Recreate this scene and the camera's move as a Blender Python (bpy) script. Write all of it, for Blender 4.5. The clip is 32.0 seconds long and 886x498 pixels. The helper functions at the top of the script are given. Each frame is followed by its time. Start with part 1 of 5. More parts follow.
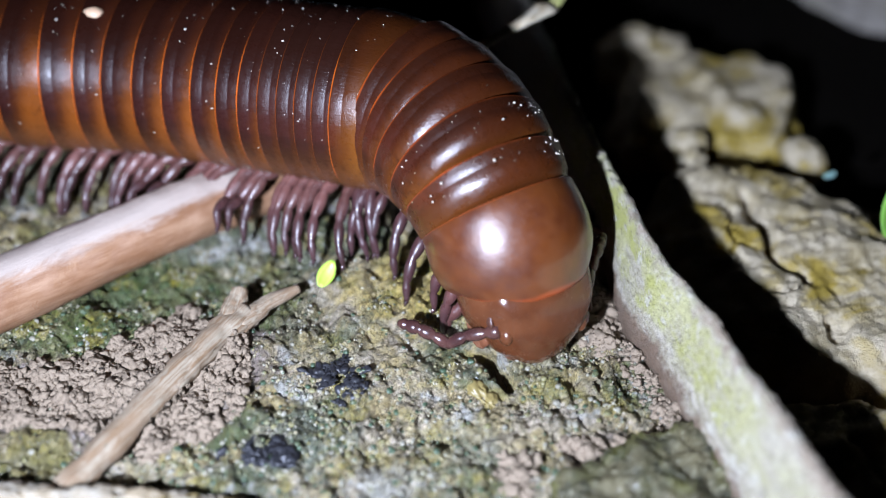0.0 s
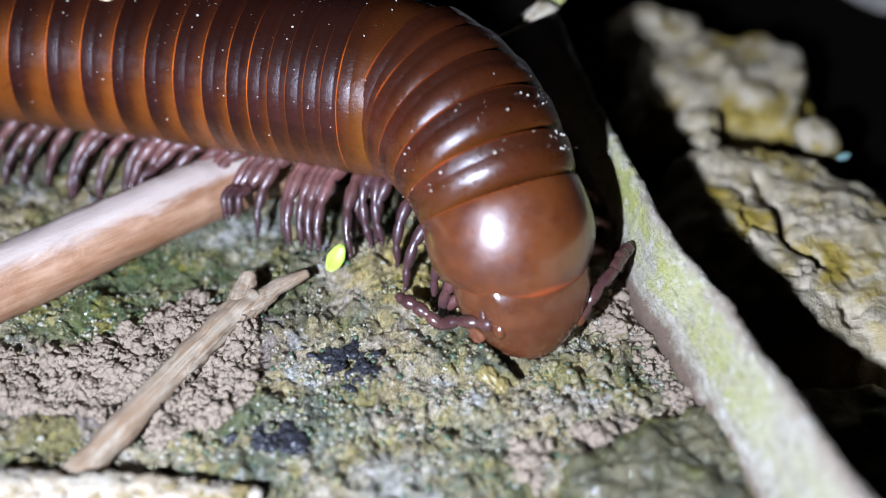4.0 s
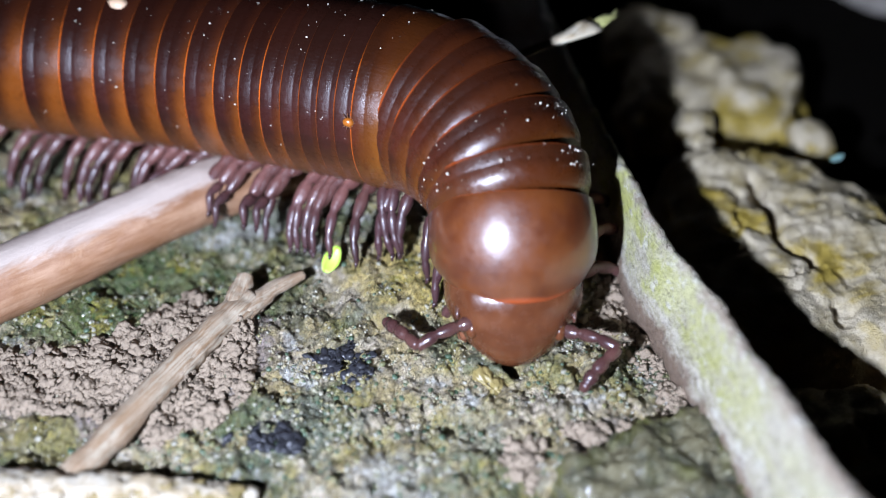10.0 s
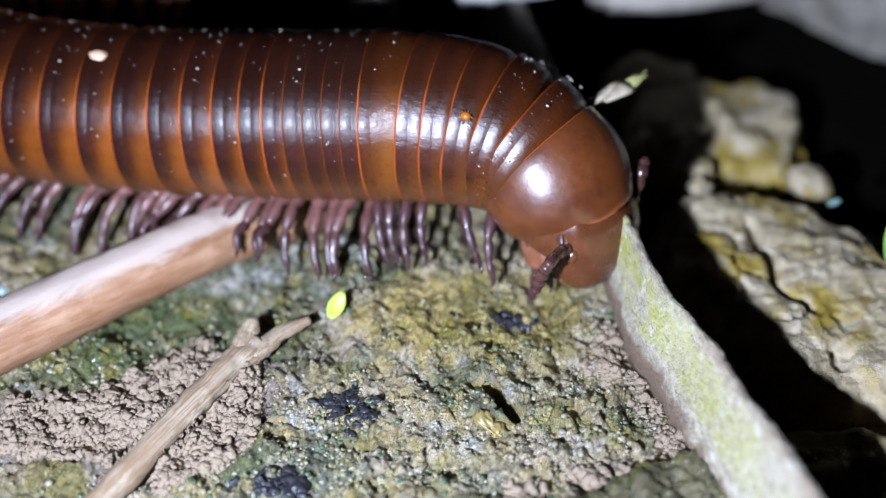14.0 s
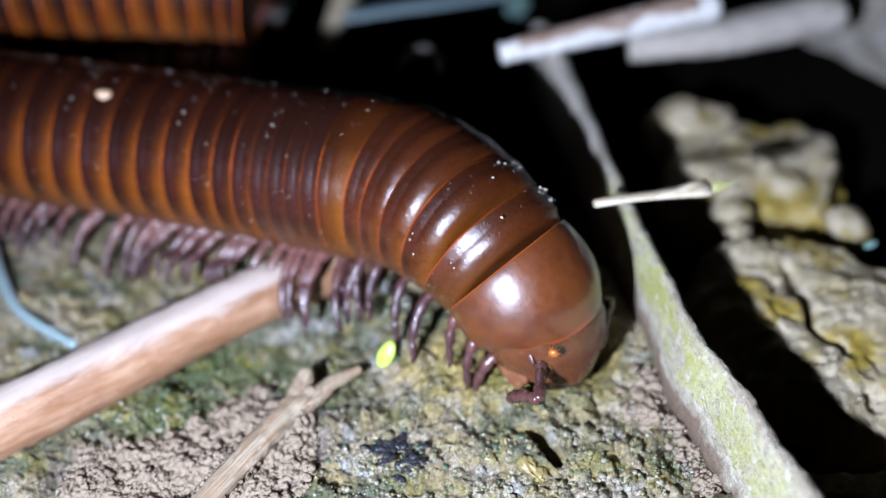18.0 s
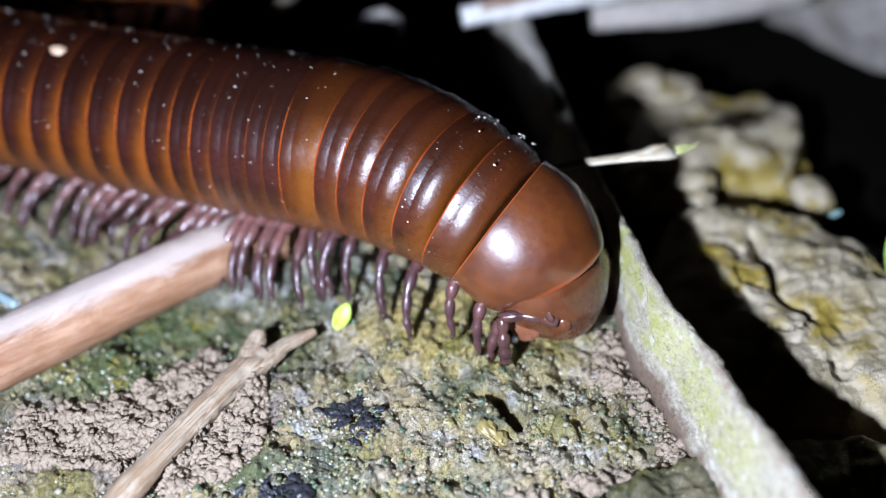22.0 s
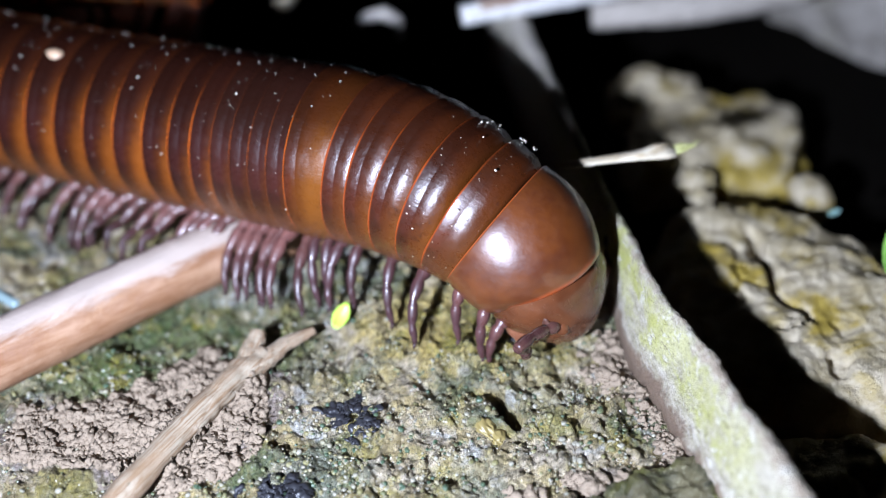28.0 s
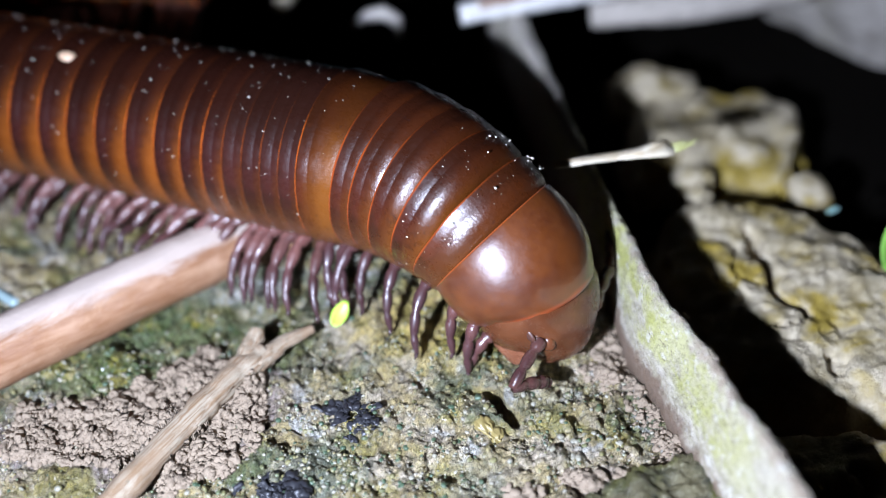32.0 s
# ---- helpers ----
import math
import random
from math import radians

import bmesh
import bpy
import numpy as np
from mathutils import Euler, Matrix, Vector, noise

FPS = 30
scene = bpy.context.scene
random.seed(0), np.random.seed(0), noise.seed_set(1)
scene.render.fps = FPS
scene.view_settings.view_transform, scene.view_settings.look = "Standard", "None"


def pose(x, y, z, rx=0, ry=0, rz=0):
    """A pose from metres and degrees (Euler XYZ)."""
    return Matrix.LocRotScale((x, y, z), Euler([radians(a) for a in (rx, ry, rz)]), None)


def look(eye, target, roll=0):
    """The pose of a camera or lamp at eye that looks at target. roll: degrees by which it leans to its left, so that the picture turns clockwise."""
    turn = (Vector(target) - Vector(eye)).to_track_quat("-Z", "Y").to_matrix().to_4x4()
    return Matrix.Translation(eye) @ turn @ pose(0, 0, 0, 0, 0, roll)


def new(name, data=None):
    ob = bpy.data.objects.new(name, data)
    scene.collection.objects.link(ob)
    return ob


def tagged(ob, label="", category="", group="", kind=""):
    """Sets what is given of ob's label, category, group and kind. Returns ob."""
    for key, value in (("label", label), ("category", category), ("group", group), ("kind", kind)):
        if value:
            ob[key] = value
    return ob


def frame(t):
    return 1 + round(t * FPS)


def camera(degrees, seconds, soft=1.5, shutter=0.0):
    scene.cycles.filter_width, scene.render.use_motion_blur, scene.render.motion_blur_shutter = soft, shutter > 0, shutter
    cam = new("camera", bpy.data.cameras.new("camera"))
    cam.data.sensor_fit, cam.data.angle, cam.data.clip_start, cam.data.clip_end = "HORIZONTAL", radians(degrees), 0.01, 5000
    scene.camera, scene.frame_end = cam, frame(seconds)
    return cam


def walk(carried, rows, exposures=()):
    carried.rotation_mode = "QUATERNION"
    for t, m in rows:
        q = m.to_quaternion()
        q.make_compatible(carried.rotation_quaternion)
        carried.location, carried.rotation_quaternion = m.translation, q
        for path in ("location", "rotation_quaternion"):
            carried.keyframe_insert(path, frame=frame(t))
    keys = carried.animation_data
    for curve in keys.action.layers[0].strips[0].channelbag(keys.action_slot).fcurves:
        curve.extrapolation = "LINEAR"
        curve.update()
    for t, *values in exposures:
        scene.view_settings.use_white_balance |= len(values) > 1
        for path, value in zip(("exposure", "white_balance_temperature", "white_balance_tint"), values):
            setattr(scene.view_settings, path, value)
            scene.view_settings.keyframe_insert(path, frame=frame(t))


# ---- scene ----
# All lengths in the tables below are in millimetres; MM turns them into metres.
MM = 0.001
cam = camera(40, 32.0, 1.1)
PATH = [
    (0, -0.23, -82.20, 73.42, 48.93, -0.36, -0.14),
    (0.5, -0.39, -82.04, 73.20, 49.07, -0.41, -0.12),
    (1, -0.50, -81.74, 73.30, 48.82, -0.43, -0.03),
    (1.5, -0.51, -81.88, 73.56, 48.92, -0.30, -0.07),
    (2, -0.08, -82.28, 73.88, 49.16, -0.04, 0.00),
    (2.5, -0.09, -82.03, 74.35, 49.03, -0.02, 0.05),
    (3, -0.24, -82.10, 74.02, 49.19, 0.07, 0.14),
    (3.5, -0.27, -81.64, 73.81, 48.93, 0.06, 0.15),
    (4, -0.37, -81.30, 73.23, 47.93, -0.00, 0.06),
    (4.5, -0.38, -81.40, 73.57, 47.80, -0.01, 0.10),
    (6.5, -0.24, -81.58, 73.41, 47.91, 0.06, 0.08),
    (7, -0.18, -81.65, 73.67, 47.90, 0.06, 0.09),
    (7.5, -0.00, -81.75, 73.73, 48.00, 0.15, 0.09),
    (8, -0.17, -81.69, 73.69, 47.99, 0.03, -0.01),
    (8.5, 0.01, -81.57, 73.70, 47.92, 0.05, 0.03),
    (9, -0.00, -81.67, 73.54, 47.99, 0.00, -0.00),
    (9.5, 0.27, -81.74, 73.65, 47.95, 0.12, 0.10),
    (10, 0.17, -81.81, 73.67, 48.00, 0.11, 0.06),
    (10.5, 0.14, -81.55, 73.58, 47.84, 0.08, -0.00),
    (11, 0.11, -81.78, 73.60, 47.90, 0.05, -0.03),
    (11.5, 0.10, -81.79, 73.75, 47.92, 0.05, -0.01),
    (12, 0.16, -81.81, 73.84, 47.99, 0.09, -0.00),
    (12.5, 0.23, -81.81, 73.68, 48.12, 0.12, 0.04),
    (13, 0.28, -81.78, 73.75, 48.09, 0.13, 0.06),
    (13.5, 0.44, -82.33, 75.19, 48.91, 0.33, 0.07),
    (14, 0.90, -82.75, 75.74, 49.66, 0.60, 0.30),
    (14.5, 1.57, -84.09, 77.64, 51.40, 1.06, 0.50),
    (15, 1.83, -84.50, 78.09, 52.16, 1.24, 0.66),
    (15.5, 1.91, -84.46, 78.69, 52.30, 1.28, 0.72),
    (17.5, 2.96, -84.74, 81.39, 50.81, 3.19, 1.97),
    (18, 2.86, -84.65, 81.19, 50.60, 3.23, 2.01),
    (18.5, 1.90, -84.89, 79.75, 50.41, 2.91, 2.05),
    (19, 0.84, -84.44, 77.35, 50.65, 1.88, 1.55),
    (19.5, 0.81, -83.89, 75.83, 50.38, 1.38, 1.27),
    (20, 0.61, -83.43, 74.85, 49.86, 1.18, 1.00),
    (20.5, 0.89, -84.12, 75.12, 50.37, 1.07, 0.80),
    (21, 1.25, -83.98, 75.30, 50.32, 1.08, 0.77),
    (21.5, 1.54, -84.15, 75.61, 50.49, 1.13, 0.72),
    (22, 1.99, -84.24, 76.22, 50.52, 1.23, 0.74),
    (22.5, 2.14, -84.15, 76.51, 50.44, 1.30, 0.76),
    (23, 2.10, -84.15, 76.22, 50.45, 1.28, 0.78),
    (23.5, 2.35, -84.26, 76.04, 50.47, 1.33, 0.86),
    (24, 2.26, -84.31, 76.16, 50.36, 1.32, 0.79),
    (24.5, 2.21, -84.25, 76.12, 50.36, 1.32, 0.81),
    (25, 2.25, -84.27, 76.19, 50.38, 1.35, 0.82),
    (25.5, 2.22, -84.13, 76.46, 50.26, 1.32, 0.79),
    (27.5, 2.68, -84.29, 76.76, 50.32, 1.47, 0.91),
    (28, 2.54, -84.29, 76.61, 50.35, 1.44, 0.85),
    (28.5, 2.52, -84.25, 76.58, 50.23, 1.44, 0.83),
    (29, 2.48, -84.32, 76.40, 50.25, 1.39, 0.80),
    (29.5, 2.64, -84.32, 76.68, 50.21, 1.43, 0.81),
    (30, 2.55, -84.26, 76.60, 50.21, 1.36, 0.76),
    (30.5, 2.70, -84.42, 76.38, 50.33, 1.43, 0.81),
    (31, 2.55, -84.06, 76.70, 50.00, 1.30, 0.80),
    (31.5, 2.53, -84.41, 76.40, 50.19, 1.35, 0.76),
    (32, 2.71, -84.52, 76.58, 50.35, 1.50, 0.83),
]
walk(cam, [(r[0], pose(r[1] * MM, r[2] * MM, r[3] * MM, r[4], r[5], r[6])) for r in PATH],
     [(0, 0.0), (13, 0.0), (15, 0.2), (20, 0.2), (32, 0.2)])
cam.data.dof.use_dof = True
cam.data.dof.focus_distance = 0.101
cam.data.dof.aperture_fstop = 13

# ---- light: a night scene, lit by the small lamp beside the lens ----
world = bpy.data.worlds.new("night")
scene.world = world
world.use_nodes = True
world.node_tree.nodes["Background"].inputs[0].default_value = (0.5, 0.6, 0.8, 1)
world.node_tree.nodes["Background"].inputs[1].default_value = 0.0002
lamp = bpy.data.lights.new("torch", "SPOT")
lamp.energy = 1.38
lamp.spot_size, lamp.spot_blend = radians(100), 1.0
lamp.color = (0.83, 0.96, 1.30)
lamp.shadow_soft_size = 0.0022
torch = new("torch", lamp)
torch.matrix_basis = look((-0.033, -0.091, 0.063), (0.003, -0.006, 0.003))


# ---- small tools ----
def vec(p):
    return Vector(p) * MM


def mesh_of(name, verts, faces, material=None, smooth=True):
    """A mesh from millimetre points."""
    me = bpy.data.meshes.new(name)
    me.from_pydata([(v[0] * MM, v[1] * MM, v[2] * MM) for v in verts], [], faces)
    if smooth:
        me.polygons.foreach_set("use_smooth", [True] * len(me.polygons))
    if material:
        me.materials.append(material)
    me.update()
    return me


def part(name, me, parent, m=None, label=""):
    ob = new(name, me)
    ob.parent = parent
    if m is not None:
        ob.matrix_basis = m
    return tagged(ob, label)


def thing(name, me, m=None, label="", category="", group="", kind=""):
    ob = new(name, me)
    if m is not None:
        ob.matrix_basis = m
    return tagged(ob, label, category, group, kind)


def lathe(profile, n=48, squash=None):
    """Revolves (x, radius) round the x axis. squash(x, y, z) may reshape a point."""
    verts, faces = [], []
    for x, r in profile:
        for k in range(n):
            a = 2 * math.pi * k / n
            p = (x, r * math.sin(a), r * math.cos(a))
            verts.append(squash(*p) if squash else p)
    for j in range(len(profile) - 1):
        for k in range(n):
            a, b = j * n + k, j * n + (k + 1) % n
            faces.append((a, a + n, b + n, b))
    faces.append(tuple(range(n)))
    last = (len(profile) - 1) * n
    faces.append(tuple(range(last + n - 1, last - 1, -1)))
    return verts, faces


def tube(points, radii, n=12, rough=0.0, seed=0.0, flat=1.0, grain=0.0):
    """A tapering tube along points, with an uneven surface."""
    pts = [Vector(p) for p in points]
    verts, faces = [], []
    side = None
    for j, p in enumerate(pts):
        d = (pts[min(j + 1, len(pts) - 1)] - pts[max(j - 1, 0)]).normalized()
        if side is None:
            side = d.cross(Vector((0, 0, 1)))
            if side.length < 0.1:
                side = d.cross(Vector((0, 1, 0)))
        side = (side - d * side.dot(d)).normalized()
        up = side.cross(d)
        for k in range(n):
            a = 2 * math.pi * k / n
            q = side * math.cos(a) + up * (math.sin(a) * flat)
            w = 1.0
            if rough:
                w += rough * noise.noise((p + q * radii[j]) * 0.8 + Vector((seed, 0, 0)))
                w += rough * 0.5 * noise.noise((p + q * radii[j]) * 2.7 + Vector((0, seed, 0)))
            if grain:
                w += grain * noise.noise(Vector((k * 1.7 + seed, j * 0.12, 0)))
            verts.append(p + q * (radii[j] * w))
    for j in range(len(pts) - 1):
        for k in range(n):
            a, b = j * n + k, j * n + (k + 1) % n
            faces.append((a, b, b + n, a + n))
    faces.append(tuple(range(n - 1, -1, -1)))
    last = (len(pts) - 1) * n
    faces.append(tuple(range(last, last + n)))
    return verts, faces


def joined(*pieces):
    verts, faces = [], []
    for v, f in pieces:
        base = len(verts)
        verts += list(v)
        faces += [tuple(i + base for i in g) for g in f]
    return verts, faces


def blob(radii, centre=(0, 0, 0), level=3, rough=0.0, size=4.0, seed=0.0, fine=0.0, square=0.0, crack=0.0):
    """A lumpy ellipsoid; square pushes it towards a slab with rounded edges."""
    bm = bmesh.new()
    bmesh.ops.create_icosphere(bm, subdivisions=level, radius=1.0)
    verts = []
    for v in bm.verts:
        p = v.co.copy()
        if square:
            m = max(abs(p.x), abs(p.y), abs(p.z))
            p = p.lerp(p / m, square)
        q = Vector((p.x * radii[0], p.y * radii[1], p.z * radii[2]))
        if rough:
            s = Vector((seed, seed * 0.7, seed * 1.3))
            w = noise.fractal(q / size + s, 0.8, 2.0, 4)
            q += v.co * w * rough
        if crack:
            q -= v.co * crack * math.exp(-(noise.noise(q / 7.0 + Vector((seed, 3.0, 1.0))) / 0.045) ** 2)
        if fine:
            q += v.co * noise.noise(q / (size * 0.17)) * fine
        verts.append(q + Vector(centre))
    faces = [tuple(v.index for v in f.verts) for f in bm.faces]
    bm.free()
    return verts, faces


def smooth_path(points, steps=10):
    """A Catmull-Rom curve through the points."""
    p = [np.array(q, float) for q in points]
    p = [2 * p[0] - p[1]] + p + [2 * p[-1] - p[-2]]
    out = []
    for i in range(1, len(p) - 2):
        for k in range(steps):
            u = k / steps
            out.append(0.5 * (2 * p[i] + (p[i + 1] - p[i - 1]) * u + (2 * p[i - 1] - 5 * p[i] + 4 * p[i + 1] - p[i + 2]) * u * u
                              + (3 * p[i] - p[i - 1] - 3 * p[i + 1] + p[i + 2]) * u ** 3))
    out.append(p[-2])
    return np.array(out)


def axes(origin, x_dir, z_hint):
    """A pose in metres from millimetres: local x along x_dir, z near z_hint."""
    x = Vector(x_dir).normalized()
    z = Vector(z_hint)
    z = (z - x * z.dot(x)).normalized()
    y = z.cross(x)
    m = Matrix((x, y, z)).transposed().to_4x4()
    m.translation = Vector(origin) * MM
    return m


# ---- materials ----
class Nodes:
    """A short way to write a node material."""

    def __init__(self, name):
        self.mat = bpy.data.materials.new(name)
        self.mat.use_nodes = True
        self.tree = self.mat.node_tree
        self.bsdf = self.tree.nodes["Principled BSDF"]
        coords = self.tree.nodes.new("ShaderNodeTexCoord")
        self.mm = self.math3("SCALE", coords.outputs["Object"], 1000.0)

    def put(self, socket, value):
        if isinstance(value, bpy.types.NodeSocket):
            self.tree.links.new(value, socket)
        elif isinstance(value, tuple) and len(value) == 3 and socket.type == "RGBA":
            socket.default_value = (*value, 1)
        else:
            socket.default_value = value

    def math3(self, op, a, b):
        n = self.tree.nodes.new("ShaderNodeVectorMath")
        n.operation = op
        self.put(n.inputs[0], a)
        self.put(n.inputs["Scale"] if op == "SCALE" else n.inputs[1], b)
        return n.outputs["Value"] if op in ("DISTANCE", "LENGTH", "DOT_PRODUCT") else n.outputs[0]

    def math(self, op, a, b=0.0, clamp=False):
        n = self.tree.nodes.new("ShaderNodeMath")
        n.operation, n.use_clamp = op, clamp
        self.put(n.inputs[0], a)
        self.put(n.inputs[1], b)
        return n.outputs[0]

    def noise(self, scale, detail=4.0, rough=0.6, at=None, warp=0.0):
        n = self.tree.nodes.new("ShaderNodeTexNoise")
        self.put(n.inputs["Vector"], at or self.mm)
        n.inputs["Scale"].default_value, n.inputs["Detail"].default_value = scale, detail
        n.inputs["Roughness"].default_value, n.inputs["Distortion"].default_value = rough, warp
        return n.outputs["Fac"]

    def cells(self, scale, feature="F1", at=None, out="Distance"):
        n = self.tree.nodes.new("ShaderNodeTexVoronoi")
        n.feature = feature
        self.put(n.inputs["Vector"], at or self.mm)
        n.inputs["Scale"].default_value = scale
        return n.outputs[out]

    def step(self, value, low, high, to_low=0.0, to_high=1.0):
        n = self.tree.nodes.new("ShaderNodeMapRange")
        n.interpolation_type = "SMOOTHSTEP"
        for k, v in enumerate((value, low, high, to_low, to_high)):
            self.put(n.inputs[k], v)
        return n.outputs[0]

    def mix(self, fac, a, b, blend="MIX"):
        n = self.tree.nodes.new("ShaderNodeMix")
        n.data_type, n.blend_type = "RGBA", blend
        self.put(n.inputs[0], fac)
        self.put(n.inputs[6], a)
        self.put(n.inputs[7], b)
        return n.outputs[2]

    def split(self, v):
        n = self.tree.nodes.new("ShaderNodeSeparateXYZ")
        self.put(n.inputs[0], v)
        return n.outputs

    def stretch(self, x, y, z):
        n = self.tree.nodes.new("ShaderNodeMapping")
        self.put(n.inputs[0], self.mm)
        n.inputs[3].default_value = (x, y, z)
        return n.outputs[0]

    def random(self):
        return self.tree.nodes.new("ShaderNodeObjectInfo").outputs["Random"]

    def bump(self, height, distance, strength=1.0, after=None):
        n = self.tree.nodes.new("ShaderNodeBump")
        n.inputs["Strength"].default_value, n.inputs["Distance"].default_value = strength, distance * MM
        self.put(n.inputs["Height"], height)
        if after:
            self.put(n.inputs["Normal"], after)
        return n.outputs[0]

    def done(self, colour, rough=0.5, normal=None, **more):
        self.put(self.bsdf.inputs["Base Color"], colour)
        self.put(self.bsdf.inputs["Roughness"], rough)
        if normal:
            self.put(self.bsdf.inputs["Normal"], normal)
        for key, value in more.items():
            self.put(self.bsdf.inputs[key.replace("_", " ")], value)
        return self.mat


def shell_material(name, dark_to, tan_from, dark, brown, tan, back=(0.018, 0.0055, 0.0034), back_share=0.9, gloss=0.4, rim=0.17, glow=1.0):
    """Ring armour: a dark rear band, an amber front band and a thin orange rear rim (local x runs forward)."""
    n = Nodes(name)
    x, y, z = n.split(n.mm)[0:3]
    blotch = n.noise(0.35, 4, 0.65)
    fine = n.noise(2.2, 3, 0.6)
    low = n.step(z, 4.5, -2.0)
    shift = n.math("MULTIPLY", n.math("SUBTRACT", blotch, 0.5), 1.3)
    place = n.math("ADD", n.math("ADD", x, shift), n.math("MULTIPLY", low, 0.9))
    # darker back, part pigment, part painted shade; the flanks turn tan towards the legs
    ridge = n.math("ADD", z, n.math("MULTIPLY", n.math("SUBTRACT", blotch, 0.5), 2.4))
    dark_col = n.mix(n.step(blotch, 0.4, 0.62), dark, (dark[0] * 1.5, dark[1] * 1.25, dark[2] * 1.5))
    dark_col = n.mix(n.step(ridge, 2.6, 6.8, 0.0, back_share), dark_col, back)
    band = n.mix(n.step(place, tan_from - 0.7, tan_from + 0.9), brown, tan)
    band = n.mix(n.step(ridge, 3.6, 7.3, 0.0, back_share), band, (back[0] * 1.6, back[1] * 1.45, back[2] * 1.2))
    col = n.mix(n.step(place, dark_to - 0.6, dark_to + 0.7), dark_col, band)
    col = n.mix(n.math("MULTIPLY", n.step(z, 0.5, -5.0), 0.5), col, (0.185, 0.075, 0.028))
    col = n.mix(n.step(fine, 0.6, 0.76, 0.0, 0.5), col, (0.02, 0.009, 0.008))
    col = n.mix(n.step(n.noise(0.8, 4, 0.7, warp=0.5), 0.56, 0.7, 0.0, 0.6), col, (dark[0] * 1.1, dark[1] * 1.1, dark[2] * 1.1))
    # the orange rim dims up the back by the same pigment and painted shade
    col = n.mix(n.math("MULTIPLY", n.step(x, rim, rim * 0.3), n.step(ridge, 7.9, 5.2, 0.12 * glow, glow)), col, (0.70, 0.135, 0.012) if rim < 0.2 else (0.42, 0.072, 0.010))
    tone = n.math("ADD", n.math("MULTIPLY", n.random(), 0.35), 0.8)
    col = n.mix(1.0, col, n.mix(n.math("MULTIPLY", tone, 0.9), (0, 0, 0), (1.1, 1.1, 1.1)), "MULTIPLY")
    scratch = n.noise(1.4, 5, 0.7, n.stretch(0.5, 3.0, 3.0))
    bump = n.bump(scratch, 0.06, 0.5)
    bump = n.bump(n.noise(6.0, 3, 0.6), 0.03, 0.5, bump)
    bump = n.bump(n.noise(0.7, 3, 0.6), 0.14, 0.35, bump)
    rough = n.step(n.noise(0.9, 4, 0.7), 0.32, 0.68, 0.25, 0.36)
    return n.done(col, rough, bump, Coat_Weight=0.05, Coat_Roughness=0.2, Specular_IOR_Level=gloss)


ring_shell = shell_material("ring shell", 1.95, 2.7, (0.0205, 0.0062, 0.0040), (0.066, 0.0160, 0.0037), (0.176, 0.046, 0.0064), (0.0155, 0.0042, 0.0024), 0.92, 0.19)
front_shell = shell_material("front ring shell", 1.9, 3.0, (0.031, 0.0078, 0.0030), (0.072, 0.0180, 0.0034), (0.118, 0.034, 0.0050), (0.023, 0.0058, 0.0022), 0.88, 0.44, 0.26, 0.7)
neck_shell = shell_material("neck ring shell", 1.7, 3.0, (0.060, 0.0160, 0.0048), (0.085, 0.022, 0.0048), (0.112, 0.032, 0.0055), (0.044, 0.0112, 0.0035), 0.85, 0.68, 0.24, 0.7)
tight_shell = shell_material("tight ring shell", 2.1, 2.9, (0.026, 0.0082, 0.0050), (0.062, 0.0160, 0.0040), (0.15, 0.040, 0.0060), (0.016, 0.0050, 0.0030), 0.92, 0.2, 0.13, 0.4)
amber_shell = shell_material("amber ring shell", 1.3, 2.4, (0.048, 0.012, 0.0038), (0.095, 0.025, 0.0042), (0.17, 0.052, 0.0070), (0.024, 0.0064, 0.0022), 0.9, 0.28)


def plain_chitin(name, colour, second, rough_low=0.2, rough_high=0.35):
    n = Nodes(name)
    col = n.mix(n.step(n.noise(0.45, 4, 0.6), 0.35, 0.7), colour, second)
    col = n.mix(n.step(n.noise(3.0, 3, 0.6), 0.62, 0.8, 0.0, 0.3), col, (0.05, 0.02, 0.012))
    bump = n.bump(n.noise(5.0, 4, 0.6), 0.03, 0.4)
    return n.done(col, n.step(n.noise(1.2, 3), 0.3, 0.7, rough_low, rough_high), bump, Coat_Weight=0.2, Coat_Roughness=0.1, Specular_IOR_Level=0.55)


def collum_material():
    n = Nodes("collum shell")
    x, y, z = n.split(n.mm)[0:3]
    col = n.mix(n.step(n.noise(0.28, 4, 0.6), 0.35, 0.7), (0.130, 0.034, 0.0066), (0.078, 0.017, 0.0042))
    col = n.mix(n.step(x, 0.16, 0.04), col, (0.40, 0.08, 0.015))
    upward = n.math("DIVIDE", n.math("MAXIMUM", n.math("MULTIPLY", z, 1.3), 0.0), n.math3("LENGTH", n.math3("MULTIPLY", n.mm, (0.0, 1.0, 1.2)), (0, 0, 0)), True)
    rim = n.math("SUBTRACT", x, n.math("SUBTRACT", 8.6, n.math("MULTIPLY", n.math("SUBTRACT", 1.0, upward), 2.6)))
    col = n.mix(n.step(rim, -0.55, -0.1, 0.0, 0.85), col, (0.34, 0.060, 0.012))
    col = n.mix(n.step(n.noise(2.4, 3, 0.6), 0.66, 0.8, 0.0, 0.3), col, (0.05, 0.02, 0.012))
    bump = n.bump(n.noise(5.0, 4, 0.6), 0.03, 0.35)
    bump = n.bump(n.noise(0.6, 2, 0.5), 0.15, 0.25, bump)
    return n.done(col, n.step(n.noise(0.8, 4, 0.7), 0.3, 0.75, 0.34, 0.46), bump, Coat_Weight=0.75, Coat_Roughness=0.15, Specular_IOR_Level=0.9)


